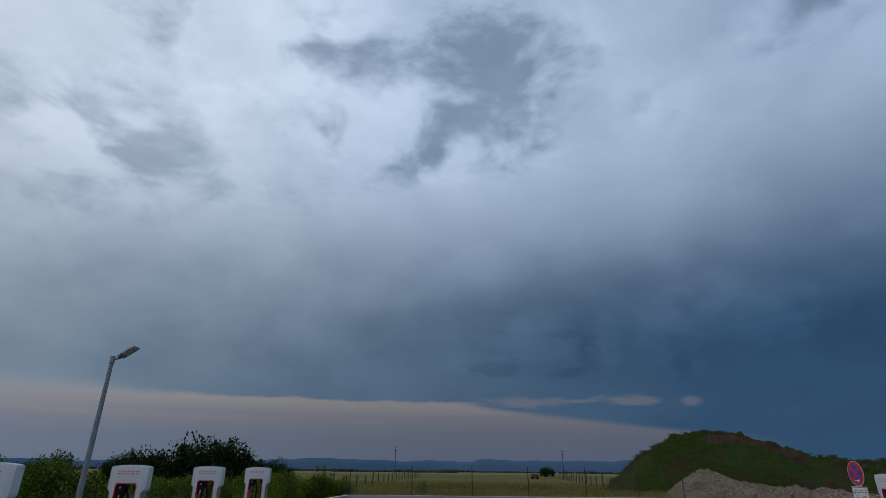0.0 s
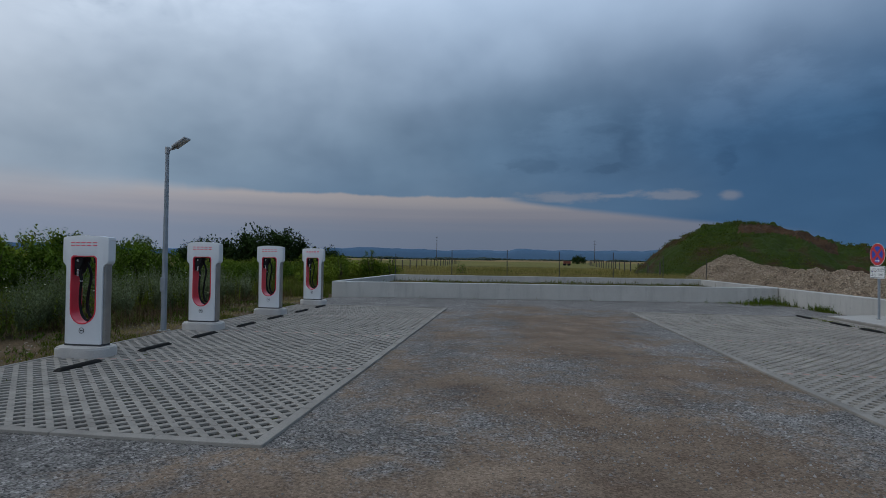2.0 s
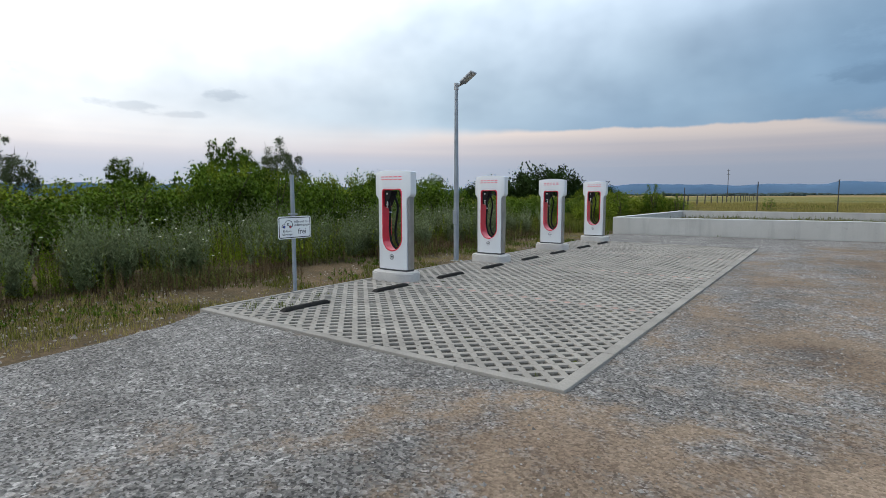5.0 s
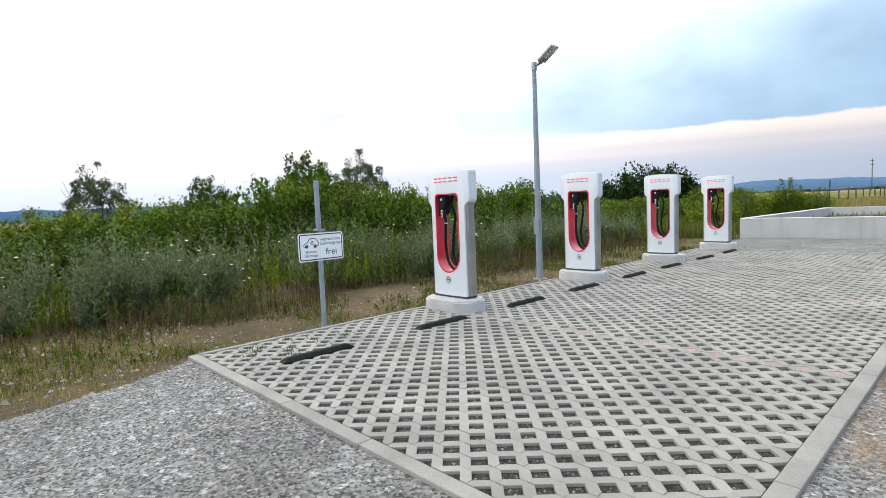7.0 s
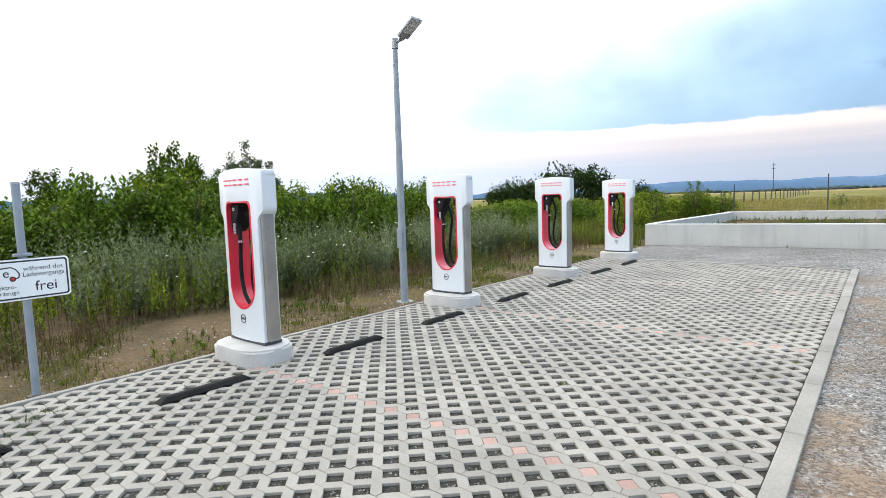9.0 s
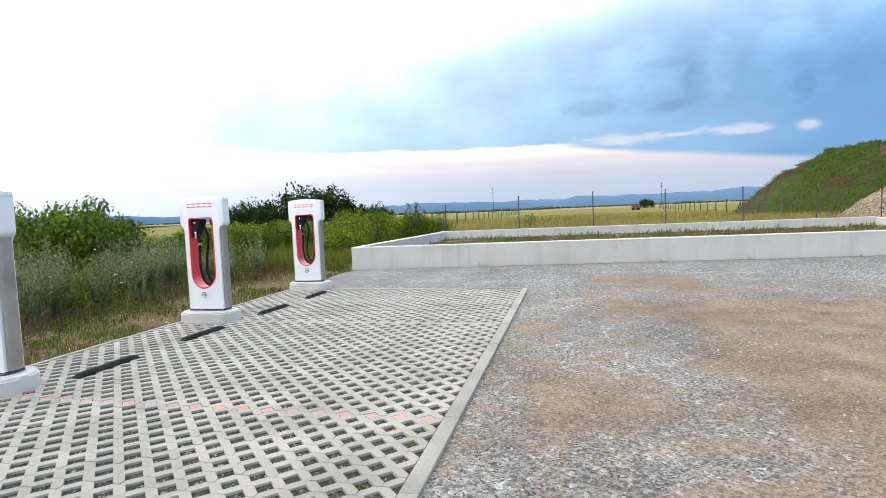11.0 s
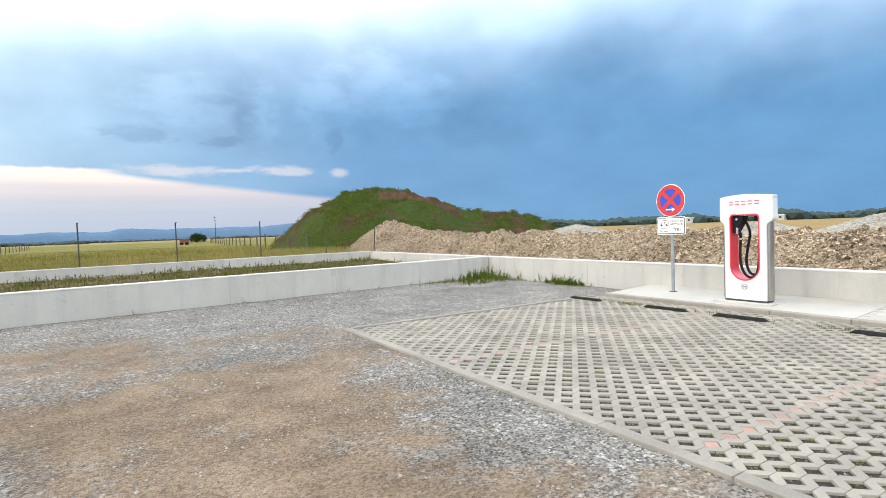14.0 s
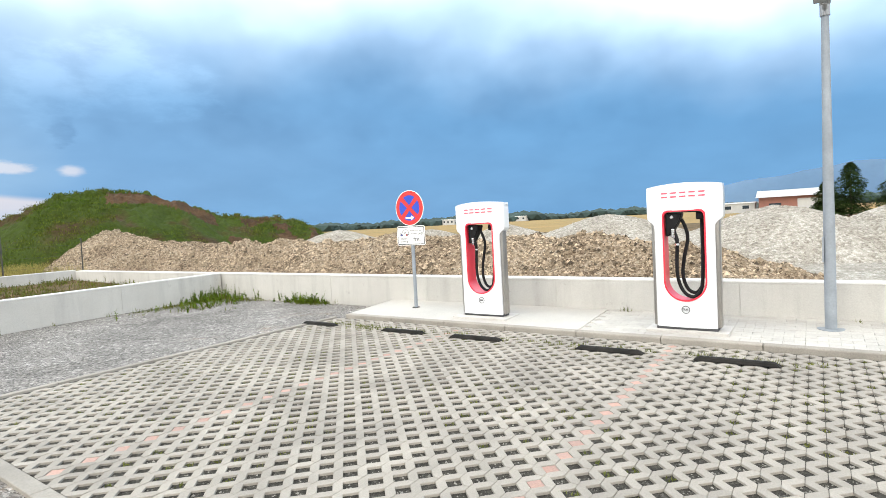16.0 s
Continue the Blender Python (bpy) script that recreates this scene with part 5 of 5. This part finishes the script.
def stem_mesh(seed, width, height):
    g = random.Random(seed)
    bm = bmesh.new()
    for k in range(9):
        a, r = g.uniform(0, 6.28), g.uniform(0.1, 0.42) * width
        mid = (0.4 * r * math.cos(a), 0.4 * r * math.sin(a), height * 0.4)
        end = (r * math.cos(a), r * math.sin(a), height * g.uniform(0.65, 0.95))
        rod(bm, (0.05 * math.cos(a), 0.05 * math.sin(a), -0.05), mid, 0.028, 0.018, 6)
        rod(bm, mid, end, 0.018, 0.005, 6)
    me = bpy.data.meshes.new("stems")
    bm.to_mesh(me)
    bm.free()
    me.materials.append(M["bark"])
    return me


def bush(name, seed, mat, leaves, leaf_len, width, height, label, category="bush", group="bushes beside the bays", open_top=0.35, crown="crown"):
    root = thing(name, pose(0, 0, 0), label, category, group)
    a = new("trunk", stem_mesh(seed, width, height))
    b = new(crown, bush_mesh(crown, seed, mat, leaves, leaf_len, width, height, open_top))
    a.parent = b.parent = root
    return root


def put(ob, x, y, z=-0.06, s=1.0, tall=1.0, first=False):
    m = Matrix.LocRotScale((x, y, z), Euler((0, 0, random.uniform(0, 6.28))), (s, s, s * tall))
    if first:
        ob.matrix_basis = m
    else:
        copy_thing(ob, m)


GREEN = "dense green leafy bush at the edge of the lot"
kinds = [bush("bush", 11, M["leaf"], 7200, 0.15, 3.7, 2.75, GREEN, open_top=0.15), bush("bush", 12, M["leaf_light"], 7200, 0.145, 3.6, 2.5, GREEN, open_top=0.12),
         bush("bush", 13, M["leaf"], 7200, 0.155, 4.1, 2.9, GREEN, open_top=0.25)]
spots = []
for y in np.arange(-13, 37, 2.2):
    for x0 in (-11.9, -15.3):
        spots.append((x0 + random.uniform(-0.8, 0.8), float(y) + random.uniform(-0.7, 0.7)))
for k, (x, y) in enumerate(spots):
    s = random.uniform(0.85, 1.05) * (0.92 if x > -13.4 else 1.0) * (0.85 if y > 16 else 1.0)
    rise = 1.16 if 4.5 < y < 16 else (0.78 if y >= 16 else 0.92)
    put(kinds[(0, 1, 2, 1)[k % 4] if k > 2 else k], x, y, -0.06, s, rise * random.uniform(0.9, 1.1), first=k < 3)
tall_green = bush("bush", 21, M["leaf"], 12000, 0.12, 2.5, 3.7, "tall dark green bush standing above the hedge", group="tall bushes", open_top=0.6)
put(tall_green, -16.76, 8.17, first=True)
put(tall_green, -19.4, 5.6, s=0.8)
tall_grey = bush("bush", 22, M["leaf_grey"], 12000, 0.10, 2.6, 3.95, "tall silvery grey-green bush above the hedge", group="tall bushes", open_top=0.7)
put(tall_grey, -18.1, 11.45, first=True)
put(tall_grey, -20.5, 2.2, s=0.85)
put(tall_grey, -19.0, -3.0, s=0.9)
for x, y, s in ((-7.6, 21.5, 0.55), (-8.8, 24.5, 0.7), (-7.0, 28.0, 0.75), (-9.5, 31, 0.8), (-5.9, 29.5, 0.62), (-12.5, 34, 0.9)):
    put(kinds[1], x, y, s=s)
young = bush("bush", 31, M["leaf"], 4200, 0.06, 1.1, 2.1, "slender young bush in the long grass", group="young bushes", open_top=0.8)
for k, (x, y, s) in enumerate(((-6.4, 27.2, 1.05), (-5.3, 27.6, 0.75), (-7.9, 26.0, 0.8), (-1.2, 30.5, 0.62))):
    put(young, x, y, s=s, first=k == 0)
far_oak = bush("tree", 41, M["leaf_dark"], 9000, 0.45, 11, 5.0, "broad dark green tree group behind the hedge", "tree", "trees in the distance", open_top=0.3)
put(far_oak, -29.4, 61.3, first=True, s=0.98)
put(far_oak, -36.5, 60.0, s=0.72)
put(far_oak, -23.5, 66.0, s=0.55)
put(far_oak, 29.0, 222, s=0.52, tall=1.35)

# mugwort and flowering weeds along the verge
def weed_stems(xy, h_lo, h_hi, per, leaf):
    """Upright stems set with small leaves that shorten towards the tip."""
    n = len(xy)
    h = rng.uniform(h_lo, h_hi, n) * (0.85 + 0.3 * np.array([noise.noise((x * 0.45, y * 0.45, 2)) for x, y in xy]))
    lean = rng.normal(0, 0.09, (n, 2))
    f = np.tile(np.linspace(0.12, 1.0, per), n) + rng.normal(0, 0.02, n * per)
    hh = np.repeat(h, per)
    p = np.repeat(xy, per, axis=0) + np.repeat(lean, per, axis=0) * (f * hh)[:, None]
    size = leaf * (1.25 - 0.75 * f) * rng.uniform(0.7, 1.3, n * per)
    v, t = scatter(LEAF_V, LEAF_T, np.c_[p, f * hh - 0.05], np.c_[size * 0.34, size, size], rng.uniform(0, 6.283, n * per), rng.uniform(0.3, 1.25, n * per))
    sv, st = scatter(BLADE_V, BLADE_T, np.c_[xy, np.full(n, -0.06)], np.c_[np.full(n, 0.012), h * 0.15, h], rng.uniform(0, 6.283, n))
    return (v, t), (sv, st)


def clumped(n, x0, x1, y0, y1, seed, thresh):
    p = rect(n, x0, x1, y0, y1)
    return p[np.array([noise.noise((x * 0.55, y * 0.55, seed)) for x, y in p]) > thresh]


def plume_bushes(count, x0, x1, y0, y1, per_bush, per_stem, leaf):
    """Bushy plumes: stems that spread from one root, with fine leaves all the way up."""
    roots = rect(count, x0, x1, y0, y1)
    tall = rng.uniform(0.75, 1.5, count)
    n = count * per_bush
    a, out = rng.uniform(0, 6.283, n), np.sqrt(rng.random(n))
    lean = np.c_[np.cos(a), np.sin(a)] * (out * 0.36)[:, None]
    base = np.repeat(roots, per_bush, axis=0) + lean * 0.25
    h = np.repeat(tall, per_bush) * rng.uniform(0.7, 1.08, n) * (1.0 - 0.22 * out)
    f = np.tile(np.linspace(0.10, 1.0, per_stem), n) + rng.normal(0, 0.02, n * per_stem)
    hh = np.repeat(h, per_stem)
    p = np.repeat(base, per_stem, axis=0) + np.repeat(lean, per_stem, axis=0) * (f ** 1.2 * hh)[:, None] + rng.normal(0, 0.012, (n * per_stem, 2))
    size = leaf * (1.35 - 0.75 * f) * rng.uniform(0.7, 1.3, n * per_stem)
    v, t = scatter(LEAF_V, LEAF_T, np.c_[p, f * hh - 0.05], np.c_[size * 0.36, size, size], rng.uniform(0, 6.283, n * per_stem), rng.uniform(0.2, 1.2, n * per_stem))
    return v, t


grey_leaf = plume_bushes(190, -9.6, -7.15, -9, 15.5, 22, 28, 0.088)
green_leaf, green_stem = weed_stems(clumped(3400, -10.8, -7.2, -12, 17.5, 9.0, -0.05), 0.4, 1.05, 30, 0.075)
verge_leaf, verge_stem = weed_stems(clumped(2600, -7.0, -4.95, -12, 16, 8.0, 0.08), 0.03, 0.12, 9, 0.05)
low_leaf, low_stem = weed_stems(clumped(3800, -8.2, -6.15, -14, 17, 5.0, -0.12), 0.12, 0.46, 15, 0.06)
brown_leaf, brown_stem = weed_stems(clumped(3200, -7.8, -6.05, -14, 17, 12.0, -0.1), 0.15, 0.55, 12, 0.042)
stuff("mugwort", [grey_leaf], [M["weed"]], "tall grey-green mugwort along the dry verge", "weeds")
stuff("green_weeds", [green_leaf, green_stem, low_leaf, low_stem, verge_leaf, verge_stem], [M["leaf_light"], M["stalk"], M["moss"], M["stalk"], M["leaf"], M["stalk"]], "mixed green weeds along the dry verge", "weeds")
heads = clumped(260, -9.2, -6.3, -10, 14, 5.0, 0.0)
fl = scatter(STONE_V, STONE_T, np.c_[heads, rng.uniform(0.35, 1.05, len(heads))], np.c_[np.full((len(heads), 2), 0.03), np.full(len(heads), 0.012)], rng.uniform(0, 6.28, len(heads)))
stuff("dry_weeds", [brown_leaf, brown_stem], [M["stalk"], M["stalk"]], "brown dried stalks at the foot of the weeds", "weeds")
stuff("weed_flowers", [fl], [M["flower"]], "small pale flower heads among the weeds", "flowers")

edge_xy = rect(1500, -7.2, -4.3, -9, 0.6)
edge_dry = clumped(1900, -7.4, -4.4, -9, 0.4, 3.0, -0.2)
verge = clumped(5200, -7.2, -4.85, -14, 16.2, 4.0, -0.03)
dry = clumped(5200, -7.3, -4.8, -14, 16.2, 6.0, -0.05)
stuff("verge_grass", [blades(verge, -0.055, 0.02, 0.085, 0.013, 8, 0.06), blades(dry, -0.055, 0.015, 0.06, 0.011, 6, 0.08), blades(edge_dry, -0.055, 0.02, 0.09, 0.010, 9, 0.09)], [M["grass"], M["dry_grass"], M["dry_grass"]], "patchy short green and dry grass on the verge", "grass")
stuff("verge_stones", [stones(rect(2000, -6.6, -4.85, -8, 15.8), -0.055, 0.006, 0.02), stones(edge_xy, -0.052, 0.008, 0.03)], [M["verge_stone"], M["verge_stone"]], "scattered pale stones on the dry verge", "stones")
west = np.concatenate([clumped(2200, -13, -5.2, 16, 27, 2.0, -0.3), rect(1600, -12, -5.3, 26, 34)])
stuff("west_grass", [blades(west, -0.055, 0.12, 0.55, 0.022, 9, 0.14)], [M["grass"]], "long green grass beside the walls", "grass")
meadow_near = rect(4200, -6, 16, 26.2, 44)
meadow_near = meadow_near[meadow_near[:, 1] > 25.9 + 0.0744 * (meadow_near[:, 0] + 4.7)]
meadow_near = meadow_near[np.array([ridge_height(x, y) < 0.02 for x, y in meadow_near])]
fringe = rect(2400, -4.6, 16, 26.0, 28.6)
fringe = fringe[fringe[:, 1] > 26.0 + 0.0744 * (fringe[:, 0] + 4.7)]
fringe = fringe[np.array([ridge_height(x, y) < 0.02 for x, y in fringe])]
meadow_far = rect(3600, -22, 20, 42, 85)
green_tufts = clumped(4200, -5.5, 16, 27.2, 62, 15.0, 0.12)
green_tufts = green_tufts[np.array([ridge_height(x, y) < 0.02 for x, y in green_tufts])]
pale_leaf, pale_stem = weed_stems(clumped(900, -4.5, 14, 27.2, 36, 17.0, 0.0), 0.4, 0.95, 14, 0.09)
stuff("meadow_weeds", [blades(green_tufts, -0.05, 0.2, 0.62, 0.03, 8, 0.25), pale_leaf, pale_stem], [M["grass"], M["moss"], M["stalk"]], "green tufts and tall weeds in the meadow", "grass")
stuff("meadow_grass", [blades(meadow_near, -0.05, 0.25, 0.75, 0.022, 8, 0.2), blades(meadow_far, -0.05, 0.25, 0.6, 0.05, 7, 0.4), blades(fringe, -0.05, 0.55, 1.05, 0.016, 7, 0.22)], [M["dry_grass"], M["dry_grass"], M["dry_grass"]], "tall yellowing meadow grass", "grass")
bed_xy = rect(2300, -4.5, 12.0, 18.0, 26.2)
bed_xy = bed_xy[(bed_xy[:, 1] < 25.0 + 0.0744 * (bed_xy[:, 0] + 4.7)) & (bed_xy[:, 1] > 16.6 + 0.099 * (bed_xy[:, 0] + 5))]
bz = 0.12 + 0.14 * (bed_xy[:, 1] - 17) / 9
mats_xy = bed_xy[np.array([noise.noise((x * 0.5, y * 0.9, 21)) for x, y in bed_xy]) > -0.05]
bed_leaf, bed_stem = weed_stems(mats_xy, 0.06, 0.26, 12, 0.07)
for v, _ in (bed_leaf, bed_stem):
    v[:, 2] += 0.18 + 0.14 * (v[:, 1] - 17) / 9
stuff("bed_grass", [blades(bed_xy, bz, 0.03, 0.13, 0.014, 9, 0.12), blades(bed_xy[::2] + 0.1, bz[::2], 0.03, 0.12, 0.012, 8, 0.12), bed_leaf, bed_stem], [M["grass"], M["stalk"], M["moss"], M["stalk"]], "rough grass and weeds between the walls", "grass")

# weeds at the foot of the walls and round the kerbs
foot = np.concatenate([rng.normal((11.55, 17.45), (0.22, 0.12), (46, 2)), rng.normal((10.7, 17.3), (0.16, 0.1), (16, 2)), rng.normal((10.1, 17.3), (0.3, 0.07), (9, 2)), rng.normal((11.9, 16.6), (0.12, 0.5), (22, 2)), rng.normal((11.98, 14.5), (0.08, 0.28), (34, 2)), rng.normal((10.9, 16.6), (0.6, 0.4), (24, 2))])
foot = foot[(foot[:, 0] < 12.1) & (foot[:, 1] < 16.0 + 0.099 * (foot[:, 0] + 5))]
lone = np.array([(x, 16.12 + 0.099 * (x + 5)) for x in (7.6, 8.4, 9.4, 5.1, 0.6, -1.5, 3.0)])
fl1, fl2 = weed_stems(np.concatenate([rng.normal((11.5, 17.35), (0.35, 0.1), (110, 2)), rng.normal((12.0, 14.6), (0.07, 0.35), (60, 2)), rng.normal((11.2, 16.8), (0.6, 0.25), (60, 2)) - (0, 0.2)]), 0.1, 0.36, 14, 0.075)
stuff("wall_foot_weeds", [blades(foot, -0.02, 0.03, 0.13, 0.012, 10, 0.08), blades(lone, -0.02, 0.04, 0.13, 0.012, 8, 0.04), fl1, fl2], [M["grass"], M["grass"], M["leaf"], M["stalk"]], "green weeds growing at the foot of the wall", "weeds")
kerb_weeds = np.concatenate([np.c_[rng.normal(10.38, 0.06, 90), rng.uniform(5.5, 12.4, 90)], np.c_[rng.uniform(-4.6, -3.9, 26), rng.uniform(0.3, 1.6, 26)], rng.normal((10.35, 11.3), (0.07, 0.2), (30, 2))])
plat_weed = np.array([(12.12, 7.9), (12.13, 7.95), (12.12, 10.4), (12.13, 5.3)])
stuff("kerb_weeds", [blades(kerb_weeds, -0.012, 0.02, 0.07, 0.012, 9, 0.03), blades(plat_weed, 0.11, 0.03, 0.10, 0.010, 10, 0.03)], [M["moss"], M["grass"]], "small green weeds in the paving joints", "weeds")

# loose stones on the lot
near_lot = rect(40000, -3.6, 6.5, -4.5, 9.5)
far_lot = rect(14000, -4.4, 12.0, 8.0, 17.2)
lot = np.concatenate([near_lot, far_lot])
in_bays = ((lot[:, 0] > -4.8) & (lot[:, 0] < 0.07) & (lot[:, 1] > -0.07) & (lot[:, 1] < 12.42)) | ((lot[:, 0] > 5.55) & (lot[:, 1] < 12.56) & (lot[:, 1] > -0.1))
lot = lot[~in_bays & (lot[:, 1] < 16.1 + 0.099 * (lot[:, 0] + 5))]
patchy = np.array([noise.noise((x * 0.6, y * 0.6, 11)) for x, y in lot]) - 0.35 * np.exp(-((lot[:, 0] - 2.9) / 1.8) ** 2)
lot = lot[rng.random(len(lot)) < np.clip(0.75 + 1.2 * patchy, 0.08, 1)]
stuff("loose_gravel", [stones(lot, -0.018, 0.005, 0.015)], [M["stone"]], "loose grey gravel stones on the lot", "gravel")


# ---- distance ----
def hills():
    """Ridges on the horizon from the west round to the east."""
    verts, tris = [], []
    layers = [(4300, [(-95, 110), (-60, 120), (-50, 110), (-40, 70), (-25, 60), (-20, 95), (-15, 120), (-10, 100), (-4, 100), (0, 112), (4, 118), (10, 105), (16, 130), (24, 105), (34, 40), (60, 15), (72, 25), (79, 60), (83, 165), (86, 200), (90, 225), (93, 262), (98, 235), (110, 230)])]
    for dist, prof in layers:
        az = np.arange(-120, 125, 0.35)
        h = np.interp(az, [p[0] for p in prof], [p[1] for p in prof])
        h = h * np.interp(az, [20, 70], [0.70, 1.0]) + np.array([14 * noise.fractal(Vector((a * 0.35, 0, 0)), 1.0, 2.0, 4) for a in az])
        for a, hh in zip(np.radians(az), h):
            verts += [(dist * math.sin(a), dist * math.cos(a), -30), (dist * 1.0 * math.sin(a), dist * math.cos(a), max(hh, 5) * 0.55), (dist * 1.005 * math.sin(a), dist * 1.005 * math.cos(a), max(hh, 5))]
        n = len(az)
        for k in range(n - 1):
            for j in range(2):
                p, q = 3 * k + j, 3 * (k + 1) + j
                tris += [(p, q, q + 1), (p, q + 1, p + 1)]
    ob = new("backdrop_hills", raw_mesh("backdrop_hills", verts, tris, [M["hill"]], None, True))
    return tagged(ob, "wooded hills on the horizon, tinted blue with painted haze", "hills", kind="structure")


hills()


def tree_line(name, az0, az1, dist, height, label, count):
    """A far wood: many uneven crowns in a band."""
    a = np.radians(rng.uniform(az0, az1, count))
    d = dist * rng.uniform(0.96, 1.1, count)
    s = height * rng.uniform(0.45, 1.0, count) * (0.75 + 0.5 * np.array([noise.noise((float(k) * 14, 0, dist)) for k in a]))
    ico = bmesh.new()
    bmesh.ops.create_icosphere(ico, subdivisions=1, radius=1)
    ico.verts.ensure_lookup_table()
    v = [tuple(p.co * random.uniform(0.75, 1.2)) for p in ico.verts]
    t = [tuple(p.index for p in f.verts) for f in ico.faces]
    ico.free()
    pv, pt = scatter(v, t, np.c_[d * np.sin(a), d * np.cos(a), s * 0.35], np.c_[s * 1.3, s * 1.3, s * 0.65], rng.uniform(0, 6.28, count))
    tagged(new(name, raw_mesh(name, pv, pt, [M["far_wood"]])), label, "woods", kind="stuff")


tree_line("far_woods", 38, 97, 500, 9.5, "dark band of trees on the eastern horizon", 900)
tree_line("far_woods", -70, 40, 900, 5.0, "thin dark band of trees under the hills", 1100)
tree_line("far_woods", -14, -2, 620, 4.5, "dark copse beyond the meadow", 160)


def conifer(x, y, h, label):
    root = thing("conifer", pose(x, y, -0.06), label, "tree", "conifers")
    bm = bmesh.new()
    rod(bm, (0, 0, 0), (0, 0, h * 0.95), 0.16, 0.03, 8)
    part("trunk", bm, M["bark"], root)
    n = 7000
    f = rng.random(n) ** 1.4
    a = rng.uniform(0, 6.283, n)
    r = (1 - f ** 1.7) ** 0.8 * h * 0.40 * np.sqrt(rng.random(n)) * (0.8 + 0.25 * np.sin(f * 19 + 2 * a) + 0.2 * np.sin(3 * a + f * 5))
    s = rng.uniform(0.18, 0.4, n)
    v, t = scatter(LEAF_V, LEAF_T, np.c_[r * np.cos(a), r * np.sin(a), h * (0.05 + 0.95 * f)], np.c_[s * 0.5, s, s], a - 1.57 + rng.normal(0, 0.4, n), rng.uniform(-0.7, 0.1, n))
    ob = new("crown", raw_mesh("crown", v, t, [M["leaf_dark"]]))
    ob.parent = root


conifer(79.3, 2.4, 5.9, "dark green conifer beyond the gravel heaps")
conifer(80.0, -1.6, 5.0, "dark green conifer beyond the gravel heaps")
conifer(77.0, 4.6, 4.0, "dark green conifer beyond the gravel heaps")


def hall():
    root = thing("farm_hall", pose(178, 10.6, 0) @ Matrix.Diagonal((1, 0.8, 0.97, 1)), "long low hall with a pale roof far behind the fields", "building")
    bm = bmesh.new()
    box(bm, -5, -9, -0.1, 5, 9.5, 3.9)
    part("wall", bm, M["render_red"], root, "reddish brown cladding")
    bm = bmesh.new()
    for sx in (-1, 1):
        q = [bm.verts.new(p) for p in ((sx * 6.2, -10, 3.9), (0, -10, 5.9), (0, 10.3, 5.9), (sx * 6.2, 10.3, 3.9))]
        bm.faces.new(q)
    bmesh.ops.solidify(bm, geom=bm.faces[:], thickness=0.25)
    part("roof", bm, M["roof"], root, "pale metal roof")
    bm = bmesh.new()
    box(bm, -5.15, -8.6, 0, -5.0, -1.5, 3.2)
    part("gate", bm, M["plaster"], root, "white gate")
    bm = bmesh.new()
    box(bm, -5.1, 3.0, 1.2, -5.0, 6.5, 2.2)
    part("window", bm, M["pane"], root)


hall()


def low_house(x, y, w, d, h, label):
    root = thing("distant_house", pose(x, y, 0), label, "building", "distant houses")
    bm = bmesh.new()
    box(bm, -d / 2, -w / 2, -0.1, d / 2, w / 2, h)
    part("wall", bm, M["plaster"], root)
    bm = bmesh.new()
    box(bm, -d / 2 - 0.3, -w / 2 - 0.3, h, d / 2 + 0.3, w / 2 + 0.3, h + 0.35)
    part("roof", bm, M["roof"], root)
    for k in range(max(2, int(w / 4))):
        bm = bmesh.new()
        yy = -w / 2 + w * (k + 0.5) / max(2, int(w / 4))
        box(bm, -d / 2 - 0.06, yy - 0.8, h * 0.4, -d / 2, yy + 0.8, h * 0.75)
        part("window", bm, M["pane"], root)


low_house(182, 24, 9, 8, 2.6, "low white building beside the hall")
low_house(430, 215, 10, 12, 4, "white building in front of the far woods")
low_house(395, 268, 12, 10, 4.5, "small white building in front of the far woods")


def mast(x, y, h, label):
    root = thing("power_mast", pose(x, y, -0.06), label, "mast", "power masts")
    bm = bmesh.new()
    rod(bm, (0, 0, 0), (0, 0, h), 0.24, 0.12, 8)
    part("pole", bm, M["iron"], root)
    for z in (0.8, 0.93):
        bm = bmesh.new()
        box(bm, -0.9, -0.1, h * z, 0.9, 0.1, h * z + 0.2)
        part("crossarm", bm, M["iron"], root)


mast(-48.4, 350, 16.4, "thin power mast far across the meadow")
mast(54.4, 350, 14.5, "thin power mast far across the meadow")


def trailer():
    root = thing("farm_trailer", pose(17.4, 152, 0, 0, 0, 8) @ Matrix.Scale(0.75, 4), "small rust-red farm trailer standing in the meadow", "trailer")
    bm = bmesh.new()
    box(bm, -1.3, -0.8, 0.7, 1.3, 0.8, 1.7, 0.05)
    part("body", bm, M["rust"], root)
    for x in (-0.8, 0.8):
        for y in (-0.85, 0.85):
            bm = bmesh.new()
            rod(bm, (x, y - 0.1, 0.35), (x, y + 0.1, 0.35), 0.42, 0.42, 14)
            part("wheel", bm, M["rubber"], root)


trailer()

# ---- paving blocks last ----
bays("west_bays", LX0, LX1, LY0, LY1, (-2.2, 1.0, -1.0, 3.2), (3.05, 6.15, 9.25), 0.05, "pale pierced concrete paving with gravel in its holes")
bays("east_bays", RX0, RX1, RY0, RY1, (5.0, 7.7, 5.2, 8.6), (0.75, 3.85, 6.98, 9.85), 0.42, "pale pierced concrete paving with gravel and grass in its holes")
